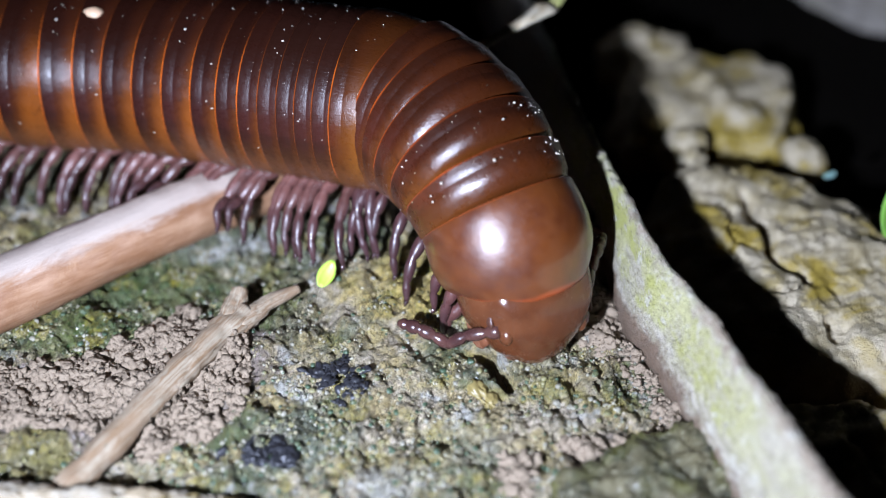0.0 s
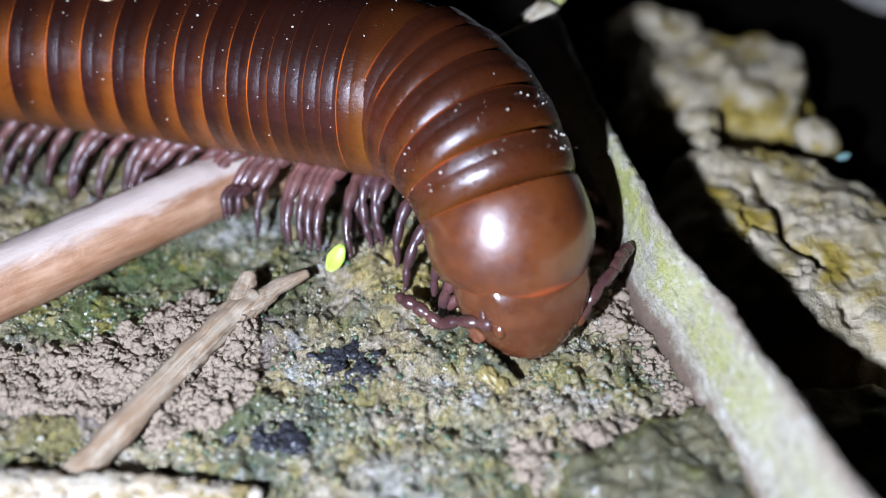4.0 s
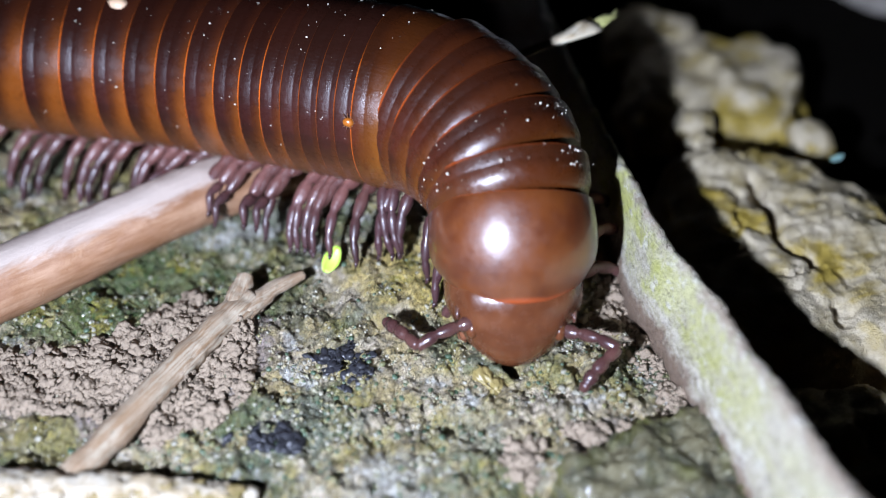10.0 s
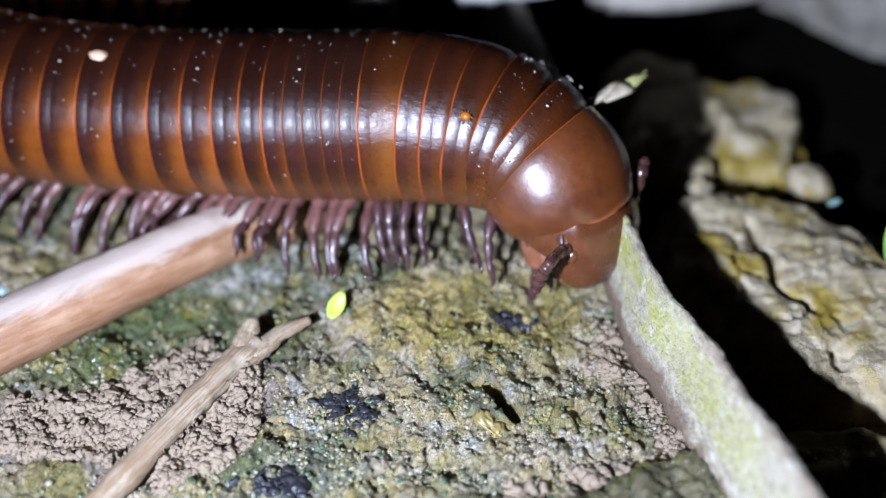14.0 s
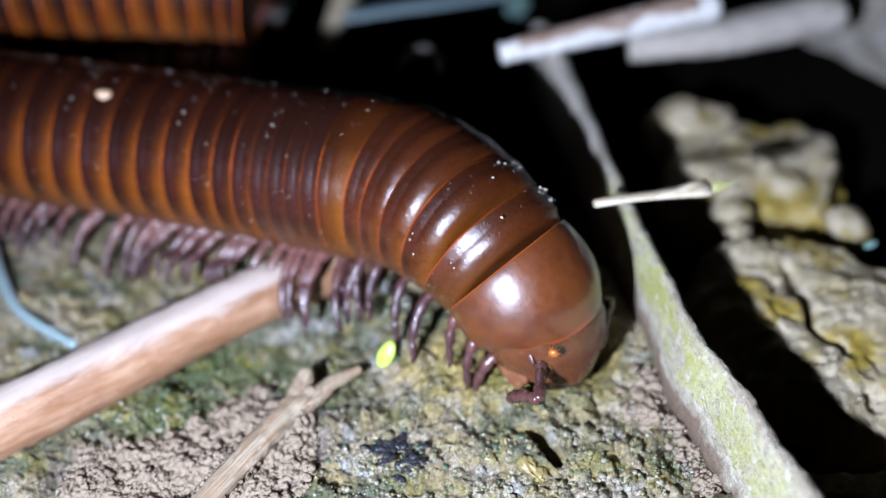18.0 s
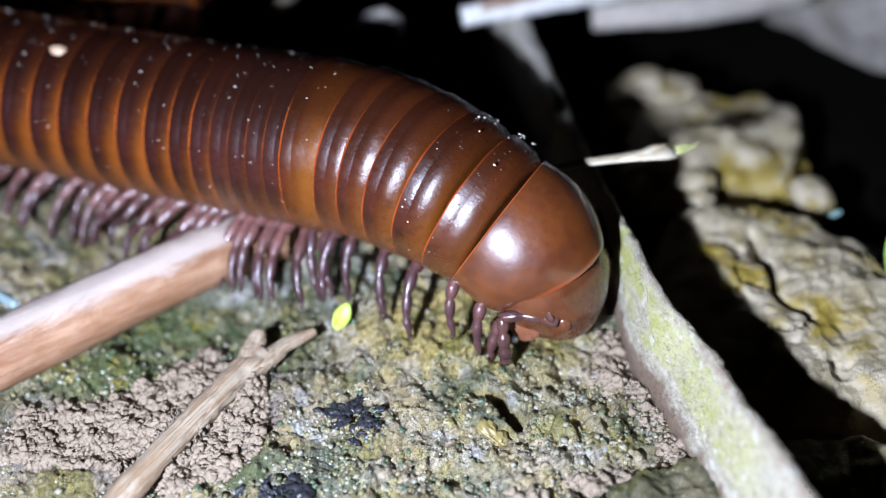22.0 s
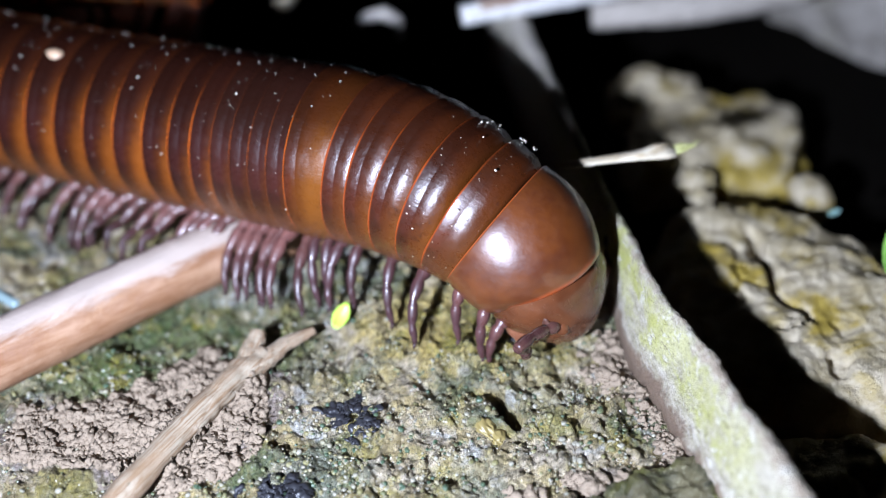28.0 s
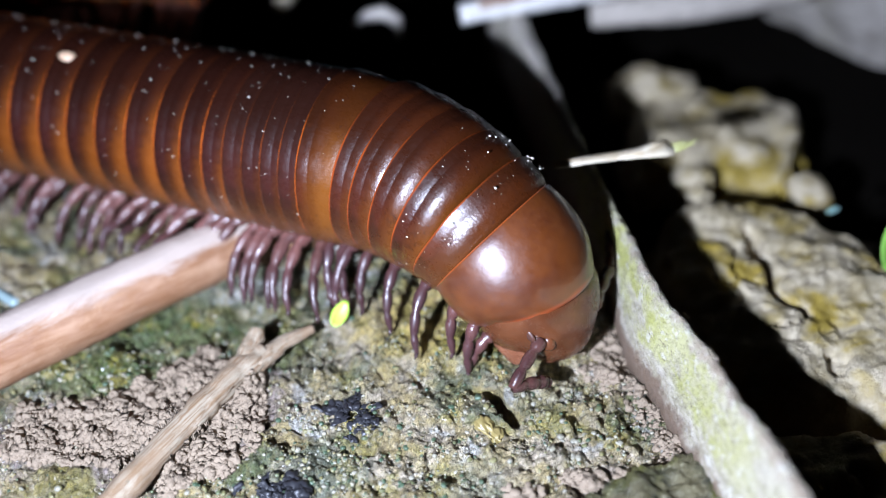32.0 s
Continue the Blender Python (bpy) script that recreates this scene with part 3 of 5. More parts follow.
thick = stick("thick_stick", [(-56.6, -21.8, 2.1), (-39.3, -8.3, 2.3), (-24.9, 2.9, 2.5), (-19.3, 7.2, 2.1), (-13.5, 11.6, 0.9)], 3.2, 2.7, pink_wood,
              "thick peeled pinkish stick lying under the legs", "stick", 28, 0.05, 0.05, 3.0)


def bark_sheet(length, radius, a0, a1, seed):
    """A ragged sheet of bark that still clings to a stick along its own x axis."""
    verts, faces = [], []
    nl, na = 60, 8
    for lift in (0.10, -0.1):
        for i in range(nl + 1):
            u = i / nl
            x = 2 + u * (length - 4)
            e0 = a0 + 0.55 * noise.fractal(Vector((x / 4, seed, 0)), 0.8, 2, 3)
            e1 = a1 + 0.45 * noise.fractal(Vector((x / 3, seed + 9, 0)), 0.8, 2, 3)
            for k in range(na + 1):
                a = e0 + (e1 - e0) * k / na
                r = radius(u) + lift + 0.08 * noise.noise(Vector((x, a * 3, seed)))
                verts.append((x, math.sin(a) * r, math.cos(a) * r))
    c = (nl + 1) * (na + 1)
    for i in range(nl):
        for k in range(na):
            a = i * (na + 1) + k
            faces.append((a, a + na + 1, a + na + 2, a + 1))
            faces.append((c + a, c + a + 1, c + a + na + 2, c + a + na + 1))
    rim = [k for k in range(na + 1)] + [i * (na + 1) + na for i in range(1, nl + 1)] + [nl * (na + 1) + k for k in range(na - 1, -1, -1)] + [i * (na + 1) for i in range(nl - 1, 0, -1)]
    for a, b in zip(rim, rim[1:] + rim[:1]):
        faces.append((a, b, c + b, c + a))
    return verts, faces


part("bark_strip", mesh_of("bark_strip", *bark_sheet(44, lambda u: 3.24 - 0.25 * u, 0.0, 1.2, 2.0), strip_bark), thick, None, "grey-white strip of peeling bark")
twig = new("forked_twig")
tagged(twig, "thin brown twig with a forked broken end", "twig")
twig.location = vec((-20, -12, 0))


def twig_part(name, ctrl, r0, r1, seed):
    a, b = Vector(ctrl[0]), Vector(ctrl[-1])
    m = axes(a - Vector((-20, -12, 0)), b - a, (0, 0, 1))
    w = axes(a, b - a, (0, 0, 1)).inverted()
    pts, radii = along_path([w @ (Vector(p) * MM) / MM for p in ctrl], r0, r1)
    part(name, mesh_of(name, *tube(pts, radii, 24, 0.2, seed, 0.85, 0.16), twig_wood), twig, m)


twig_part("stem", [(-30.4, -30, 0.1), (-27.2, -25.0, 0.4), (-22.2, -16.4, 0.9), (-18.6, -10.6, 1.1), (-16.2, -7.6, 1.0)], 1.15, 1.25, 1.0)
twig_part("prong", [(-17.0, -8.8, 1.0), (-14.6, -6.6, 1.3), (-12.1, -4.9, 1.5)], 1.05, 0.42, 2.0)
twig_part("stub", [(-17.7, -8.6, 1.0), (-17.2, -6.8, 1.6), (-17.0, -5.6, 2.0)], 1.1, 0.7, 5.0)
flaky = stick("bark_stick", [(-52, -27.9, 0.9), (-36, -27.6, 1.0), (-24, -27.5, 1.0), (-13.6, -27.9, 0.2)], 1.9, 0.9, pale_bark,
              "pale stick with peeling flaking bark", "stick", 36, 0.42, 0.22, 7.0, 1.0, 40)
flake_rng = random.Random(21)
for k in range(90):
    x, a = flake_rng.uniform(12, 37), flake_rng.uniform(-1.2, 0.9)
    r = 2.0 - 0.95 * x / 37
    me = mesh_of("bark_flake", *blob((flake_rng.uniform(0.4, 1.5), flake_rng.uniform(0.25, 0.75), 0.18), (0, 0, 0), 3, 0.5, 0.6, k * 1.7, 0.15), pale_bark if k % 3 else ochre_bark)
    part("bark_flake", me, flaky, pose(x * MM, -math.sin(a) * r * MM, math.cos(a) * r * MM, math.degrees(a) + flake_rng.uniform(-12, 12), flake_rng.uniform(-8, 8), flake_rng.uniform(-25, 25)))
pale = stick("pale_stick", [(1.2, 37.5, 9.6), (8, 40.0, 9.8), (16, 42.6, 10.0), (26.5, 46.0, 10.2)], 1.2, 2.0, white_wood, "bleached white stick lying on dark ground", "stick", 12, 0.1, 0.05, 9.0)
part("bark_strip", mesh_of("bark_strip", *bark_sheet(26, lambda u: 1.3 + 0.75 * u, -0.9, 0.4, 8.0), strip_bark), pale, None, "pinkish strip of loose bark")
grey = stick("grey_stick", [(17.0, 49.0, 3.0), (24, 49.6, 3.4), (31, 51.4, 3.2), (44, 56.2, 3.0)], 1.7, 2.6, grey_bark, "grey weathered stick lying on dark ground", "stick", 12, 0.1, 0.05, 11.0)
part("bark_strip", mesh_of("bark_strip", *bark_sheet(28, lambda u: 1.8 + 0.85 * u, -0.9, 0.5, 5.0), grey_bark), grey, None, "paler strip of loose bark")


def rock(name, radii, centre, turn, material, label, level=5, rough=1.2, size=5.0, seed=0.0, fine=0.25, square=0.4, crack=0.0):
    me = mesh_of(name, *blob(radii, (0, 0, 0), level, rough, size, seed, fine, square, crack), material)
    return thing(name, me, pose(centre[0] * MM, centre[1] * MM, centre[2] * MM, 0, 0, turn), label, "rock")


def inside_depth(x, y, outline):
    """How far a point lies inside a closed outline; negative outside."""
    hit, near = False, 1e9
    for (ax, ay), (bx, by) in zip(outline, outline[1:] + outline[:1]):
        if (ay > y) != (by > y) and x < (bx - ax) * (y - ay) / (by - ay) + ax:
            hit = not hit
        u = min(max(((x - ax) * (bx - ax) + (y - ay) * (by - ay)) / ((bx - ax) ** 2 + (by - ay) ** 2), 0.0), 1.0)
        near = min(near, math.hypot(x - ax - u * (bx - ax), y - ay - u * (by - ay)))
    return near if hit else -near


def slab(name, outline, top, fissure, material, label, seed=0.0, step=0.28):
    """A layered slab of rock: thin flaking beds, narrow cracks and edges that break away downwards."""
    xs = np.arange(min(p[0] for p in outline) - 3, max(p[0] for p in outline) + 3, step)
    ys = np.arange(min(p[1] for p in outline) - 3, max(p[1] for p in outline) + 3, step)
    mid_x, mid_y = float(xs.mean()), float(ys.mean())
    s = Vector((seed, seed * 0.6, seed * 1.7))
    verts, faces = [], []
    for y in ys:
        for x in xs:
            p = Vector((float(x), float(y), 0.0))
            bend = p + Vector((noise.noise(p / 2.2 + s), noise.noise(p / 2.2 - s), 0)) * 1.1
            d = inside_depth(bend.x, bend.y, outline)
            h = 0.9 * noise.fractal(p / 9 + s, 0.9, 2.0, 3)
            bed = noise.fractal(p / 4.5 - s, 0.8, 2.0, 3) * 3.2
            h += 0.2 * (math.floor(bed) + smooth(0.72, 1.0, bed - math.floor(bed)))
            h += 0.15 * noise.fractal(p / 1.3, 0.6, 2.0, 4)
            for size, width, depth in ((6.5, 0.030, 0.9), (3.0, 0.040, 0.25)):
                w = noise.noise(bend / size + s * 2)
                h -= depth * math.exp(-(w / width) ** 2) * smooth(-0.15, 0.2, noise.noise(p / 5 + s))
            for (ax, ay), (bx, by) in zip(fissure, fissure[1:]):
                u = min(max(((bend.x - ax) * (bx - ax) + (bend.y - ay) * (by - ay)) / ((bx - ax) ** 2 + (by - ay) ** 2), 0.0), 1.0)
                h -= 2.6 * math.exp(-((math.hypot(bend.x - ax - u * (bx - ax), bend.y - ay - u * (by - ay))) / 0.42) ** 2)
            h -= 9.0 * (1 - smooth(-2.4, 1.1, d)) + 0.6 * (1 - smooth(0.5, 4.0, d))
            verts.append((p.x - mid_x, p.y - mid_y, h))
    nx = len(xs)
    faces = [(j * nx + i, j * nx + i + 1, (j + 1) * nx + i + 1, (j + 1) * nx + i) for j in range(len(ys) - 1) for i in range(nx - 1)]
    return thing(name, mesh_of(name, verts, faces, material), pose(mid_x * MM, mid_y * MM, top * MM), label, "rock")


slab("cracked_slab", [(22.4, 14.6), (26.5, 16.2), (31, 15.6), (35, 14.2), (39.5, 12.0), (43, 7.5), (46, -2), (45, -12.6), (37.5, -13.2), (33.6, -11.8), (27, -11), (21, -8), (20.0, 3)], 0.5,
     [(29.2, 10.6), (30.4, 5.4), (30.6, 1.2), (32.6, -2.4)], pale_rock, "cracked pale rock slab with patches of moss", 1.0)
slab("lower_slab", [(24, -14.5), (34, -15.0), (44, -15.4), (44, -30), (30, -34), (26, -22)], -0.6, [(33, -20), (38, -23)], pale_rock, "lower mossy rock slab beyond a dark gap", 6.0, 0.4)
rock("mossy_rock", (10.2, 9.6, 6.5), (30.4, 31.6, -7.6), -10, pale_rock, "rounded pale rock with dull moss", 5, 1.6, 5.0, 2.0)
rock("pebble", (2.4, 1.6, 2.2), (26.0, 21.6, -3.0), 10, pale_rock, "small ochre pebble at the edge of the slab", 4, 0.4, 1.5, 8.0)
rock("pebble", (1.4, 1.2, 2.0), (26.2, 18.2, -2.8), 40, pale_rock, "small pale pebble at the edge of the slab", 4, 0.4, 1.5, 9.0)
rock("small_rock", (5.6, 3.6, 4), (24.2, 41.5, -5.2), -12, pale_rock, "small pale rock beside a larger one", 4, 1.0, 3.0, 3.0)
rock("pebble", (1.7, 2.6, 2.0), (38.5, 20.6, -3.6), 20, pale_rock, "small pinkish pebble beside the slab", 4, 0.4, 1.5, 4.0)
rock("dark_stone", (8.4, 5.8, 3.4), (16.0, -27.0, -0.7), 28, dark_rock, "dark wet stone with olive moss", 6, 1.0, 3.0, 5.0, 0.35, 0.3, 0.5)
rock("grey_boulder", (24, 13, 13), (65, 65, -7), -38, grey_rock, "large dim grey stone with rounded sides", 5, 2.5, 12.0, 6.0)


# ---- leaf bits and debris ----
def leaf_mesh(name, length, width, curl, material):
    verts, faces = [], []
    nl, nw = 8, 4
    for s in (0.06, -0.06):
        for i in range(nl + 1):
            u = i / nl
            w = width * math.sin(math.pi * (0.08 + 0.88 * u)) ** 0.8
            for k in range(nw + 1):
                v = k / nw - 0.5
                verts.append((u * length, v * w * 2, curl * u * u * length + abs(v) * width * 0.5 + s))
    c = (nl + 1) * (nw + 1)
    for i in range(nl):
        for k in range(nw):
            a = i * (nw + 1) + k
            faces.append((a, a + nw + 1, a + nw + 2, a + 1))
            faces.append((c + a, c + a + 1, c + a + nw + 2, c + a + nw + 1))
    edge = [k for k in range(nw + 1)] + [i * (nw + 1) + nw for i in range(1, nl + 1)] + [nl * (nw + 1) + k for k in range(nw - 1, -1, -1)] + [i * (nw + 1) for i in range(nl - 1, 0, -1)]
    for a, b in zip(edge, edge[1:] + edge[:1]):
        faces.append((a, b, c + b, c + a))
    return mesh_of(name, verts, faces, material)


thing("leaf_scrap", leaf_mesh("leaf_scrap", 2.5, 0.75, 0.2, lime_leaf), pose(-10.3 * MM, -4.7 * MM, 1.5 * MM, 25, -25, 62), "tiny bright lime-green leaf scrap on the moss", "leaf")
thing("seedling_leaf", leaf_mesh("seedling_leaf", 6.5, 1.3, 0.25, deep_leaf), pose(40.9 * MM, 2.6 * MM, 1.2 * MM, 30, -30, 70), "fresh green blade of a small plant", "leaf")
thing("green_fleck", leaf_mesh("green_fleck", 1.3, 0.4, 0.1, teal_leaf), pose(37.9 * MM, 12.6 * MM, 0.3 * MM, 0, -10, 10), "small dull green leaf fleck on the slab", "leaf")
thing("teal_leaf", leaf_mesh("teal_leaf", 13, 2.5, 0.2, teal_leaf), pose(-31.6 * MM, 69.5 * MM, 2 * MM, 20, 0, -70), "dull teal leaf lying on dark ground", "leaf")
thing("teal_leaf", leaf_mesh("teal_leaf", 9, 1.8, 0.2, teal_leaf), pose(3.0 * MM, 65.5 * MM, 2 * MM, 20, 0, -82), "dull teal leaf lying on dark ground", "leaf")
stick("grass_blade", [(-54, 15.0, 1.2), (-51.2, 9.9, 1.2), (-47.2, 4.2, 1.0), (-40.6, -0.2, 0.5)], 0.9, 0.5, pond_leaf, "bluish curved grass stem on the ground", "grass stem", 10, 0.02, 0.0, 1.0)
stick("broad_blade", [(-20.6, 61.4, 2.0), (-13, 62.6, 2.4), (-6.6, 63.9, 2.4), (4.0, 67.5, 2.0)], 1.3, 1.5, dusk_leaf, "dull blue-grey grass blade on dark ground", "grass blade", 10, 0.04, 0.02, 6.0, 0.4)
stick("dry_straw_piece", [(-20.4, 68, 2), (-21.0, 62, 2), (-22.0, 55, 1.8)], 1.9, 1.0, straw_wood, "short pale straw piece on dark ground", "stem", 10, 0.05, 0.02, 4.0)
thing("snail_shell", mesh_of("snail_shell", *tube([(-3, 0, 0), (-2, 1.6, 0.3), (0, 2.3, 0.6), (2, 1.5, 0.5), (3, -0.6, 0.2)], [0.35, 0.7, 0.85, 0.7, 0.3], 12), white_shell),
      pose(-8.8 * MM, 43.5 * MM, 4.4 * MM, 20, 0, -20), "curved pale shell fragment", "shell")
debris = [(-8.6, -13.2, 1.7, 1.0, 20), (-7.0, -15.6, 0.9, 1.7, -20), (-13.6, -21.6, 2.2, 1.1, 15), (-11.6, -22.4, 1.2, 0.8, 60), (5.8, -4.2, 1.6, 0.9, 10)]
for k, (x, y, a, b, turn) in enumerate(debris):
    rng = random.Random(70 + k)
    scrap = new("charred_scrap")
    tagged(scrap, "black charred plant scrap on the wet ground", "debris", "charred scraps")
    scrap.matrix_basis = pose(x * MM, y * MM, (ground_height(x, y) + 0.05) * MM, 0, 0, turn)
    for q in range(15):
        spot = (rng.gauss(0, a * 0.5), rng.gauss(0, b * 0.55), rng.uniform(-0.05, 0.25))
        part("sliver", mesh_of("sliver", *blob((rng.uniform(0.4, 1.2), rng.uniform(0.2, 0.55), rng.uniform(0.05, 0.1)), (0, 0, 0), 3, 0.45, 0.5, q * 2.1 + k, 0.1, 0.4), char_black), scrap,
             pose(*(Vector(spot) * MM), rng.uniform(-25, 25), rng.uniform(-25, 25), rng.uniform(-70, 70)))
thing("moss_flake", mesh_of("moss_flake", *blob((0.8, 2.0, 0.5), (0, 0, 0), 4, 0.6, 1.2, 4.0, 0.25, 0.3), leaf_material("olive flake", (0.19, 0.145, 0.045), (0.30, 0.23, 0.09))),
      pose(3.4 * MM, -15.9 * MM, 0.2 * MM, 0, 12, 32), "small olive leaf flake beside a pit", "debris")


def build_crumbs():
    """Loose soil crumbs heaped in front of the thick stick."""
    rng = random.Random(5)
    shapes = [blob((1, 0.85, 0.75), (0, 0, 0), 2, 0.9, 0.8, s * 2.7 + 0.4, 0.3, 0.25) for s in range(10)]
    verts, faces = [], []
    outline = [(-37, -13.5), (-30, -11.0), (-22.4, -4.6), (-17.5, -8.5), (-14.8, -14.5), (-16.5, -19.5), (-21.5, -22.0), (-27, -19.5), (-37, -18.8)]

    def inside(x, y):
        hit = False
        for (ax, ay), (bx, by) in zip(outline, outline[1:] + outline[:1]):
            if (ay > y) != (by > y) and x < (bx - ax) * (y - ay) / (by - ay) + ax:
                hit = not hit
        return hit

    count = 0
    while count < 5600:
        x, y = rng.uniform(-40, -14), rng.uniform(-23, -4)
        if not inside(x + 1.2 * noise.noise(Vector((x, y, 3)) / 2), y + 1.2 * noise.noise(Vector((x, y, 9)) / 2)):
            continue
        count += 1
        r = rng.choice((0.12, 0.15, 0.2, 0.25, 0.31, 0.4)) * rng.uniform(0.8, 1.2)
        heap = 0.48 * (0.45 + noise.noise(Vector((x, y, 0)) / 1.8))
        z = ground_height(x, y) + heap * rng.uniform(0.6, 1.0) + r * 0.1
        v, f = rng.choice(shapes)
        turn = Euler((rng.uniform(0, 6), rng.uniform(0, 6), rng.uniform(0, 6))).to_matrix()
        base = len(verts)
        verts += [Vector((q.x, q.y, q.z * 0.7)) * r + Vector((x, y, z)) for q in (turn @ p for p in v)]
        faces += [tuple(i + base for i in g) for g in f]
    for k in range(150):
        u = rng.random()
        x, y = -25.0 + 3.6 * u + rng.gauss(0, 0.9), -20.2 + 5.6 * u + rng.gauss(0, 0.5)
        r = rng.choice((0.14, 0.2, 0.28, 0.36)) * rng.uniform(0.8, 1.2)
        v, f = rng.choice(shapes)
        base = len(verts)
        verts += [p * r + Vector((x, y, ground_height(x, y) * 0.3 + rng.uniform(0.2, 1.2))) for p in v]
        faces += [tuple(i + base for i in g) for g in f]
    for cx, cy, wide, deep, many in ((11.6, -21.6, 2.2, 1.0, 130), (6.0, -24.4, 1.5, 2.0, 110), (14.0, -8.5, 1.4, 2.4, 120)):
        for k in range(many):
            x, y = rng.gauss(cx, wide * 0.5), rng.gauss(cy, deep * 0.5)
            r = rng.choice((0.16, 0.22, 0.3, 0.42, 0.55)) * rng.uniform(0.8, 1.2)
            v, f = rng.choice(shapes)
            base = len(verts)
            verts += [p * r + Vector((x, y, ground_height(x, y) - r * 0.1)) for p in v]
            faces += [tuple(i + base for i in g) for g in f]
    for k in range(420):
        y = rng.uniform(-24, -4)
        x = stalk_line(y) - abs(rng.gauss(0, 1.0)) - 0.1
        r = rng.choice((0.14, 0.18, 0.24, 0.34)) * rng.uniform(0.8, 1.2)
        v, f = rng.choice(shapes)
        base = len(verts)
        verts += [p * r + Vector((x, y, ground_height(x, y) + r * 0.4)) for p in v]
        faces += [tuple(i + base for i in g) for g in f]
    return thing("soil_crumbs", mesh_of("soil_crumbs", verts, faces, soil), None, "loose grey-brown crumbs of dry soil", "soil", "", "stuff")


build_crumbs()


def grain_material():
    n = Nodes("mineral grains")
    pick = n.tree.nodes.new("ShaderNodeNewGeometry").outputs["Random Per Island"]
    col = n.mix(n.step(pick, 0.1, 0.45), (0.30, 0.26, 0.17), (0.22, 0.18, 0.08))
    col = n.mix(n.step(pick, 0.5, 0.7), col, (0.36, 0.34, 0.27))
    col = n.mix(n.step(pick, 0.78, 0.9), col, (0.10, 0.13, 0.08))
    bump = n.bump(n.noise(5.0, 3), 0.05, 0.6)
    return n.done(n.mix(n.step(n.noise(3.0, 4, 0.7), 0.45, 0.7, 0.0, 0.4), col, (0.16, 0.14, 0.07)), n.step(pick, 0.2, 0.7, 0.5, 0.25), bump, Specular_IOR_Level=0.5)


def build_grains():
    """Sand grains and algae beads bedded in the wet ground."""
    rng = random.Random(8)
    shapes = [blob((1.1, 0.9, 0.8), (0, 0, 0), 2, 0.35, 0.9, s * 2.7 + 0.2, 0.08) for s in range(10)]
    verts, faces = [], []
    count = 0
    while count < 5000:
        x, y = rng.uniform(-38, 24), rng.uniform(-31, 9)
        if x > stalk_line(y) + 0.4 or noise.noise(Vector((x / 3.2, y / 3.2, 4))) < rng.uniform(0.0, 0.5):
            continue
        count += 1
        r = rng.choice((0.045, 0.06, 0.075, 0.09, 0.11, 0.14)) * rng.uniform(0.8, 1.25)
        v, f = rng.choice(shapes)
        turn = Matrix.Rotation(rng.uniform(0, 6.3), 3, "Z")
        base = len(verts)
        spot = Vector((x, y, ground_height(x, y) + r * 0.1))
        verts += [turn @ p * r + spot for p in v]
        faces += [tuple(i + base for i in g) for g in f]
    return thing("sand_grains", mesh_of("sand_grains", verts, faces, grain_material()), None, "wet sand grains and algae beads on the ground", "sand", "", "stuff")


build_grains()


def bead_material():
    n = Nodes("wet algae beads")
    pick = n.tree.nodes.new("ShaderNodeNewGeometry").outputs["Random Per Island"]
    col = n.mix(n.step(pick, 0.15, 0.5), (0.05, 0.085, 0.045), (0.19, 0.17, 0.07))
    col = n.mix(n.step(pick, 0.55, 0.8), col, (0.27, 0.25, 0.19))
    return n.done(col, n.step(n.noise(2.0, 2), 0.3, 0.7, 0.3, 0.5), n.bump(n.noise(3.0, 4), 0.16, 1.0), Specular_IOR_Level=0.6, Coat_Weight=0.3, Coat_Roughness=0.3)


def build_beads():
    """Wet beads of algae and water that crowd the damp patches."""
    rng = random.Random(31)
    shapes = [blob((1.15, 0.95, 0.75), (0, 0, 0), 2, 0.25, 0.9, s * 1.9 + 0.6, 0.1) for s in range(10)]
    verts, faces = [], []
    for cx, cy, wide, deep, many in ((-10.0, -19.5, 4.2, 3.0, 620), (-3.0, -25.5, 5.5, 2.6, 360), (9.5, -15.0, 3.6, 3.2, 260), (6.0, -22.0, 5.0, 3.5, 220), (-28.0, -8.5, 6.0, 1.6, 380),
                                     (-18.0, -4.5, 4.0, 1.8, 260), (1.0, -8.0, 6.0, 3.5, 200), (-31.0, -23.5, 5.0, 1.6, 260), (-19.0, -23.5, 3.0, 1.8, 220), (-2.0, -15.0, 4.0, 3.0, 140)):
        for k in range(many):
            x, y = rng.gauss(cx, wide), rng.gauss(cy, deep)
            if x > stalk_line(y) - 0.5 or noise.noise(Vector((x / 1.6, y / 1.6, 2))) < -0.1:
                continue
            r = rng.choice((0.07, 0.09, 0.12, 0.15, 0.19, 0.23)) * rng.uniform(0.8, 1.25)
            v, f = rng.choice(shapes)
            turn = Matrix.Rotation(rng.uniform(0, 6.3), 3, "Z")
            base = len(verts)
            spot = Vector((x, y, ground_height(x, y) + r * 0.05))
            verts += [turn @ p * r + spot for p in v]
            faces += [tuple(i + base for i in g) for g in f]
    return thing("algae_beads", mesh_of("algae_beads", verts, faces, bead_material()), None, "glistening wet beads of green algae", "algae", "", "stuff")


build_beads()

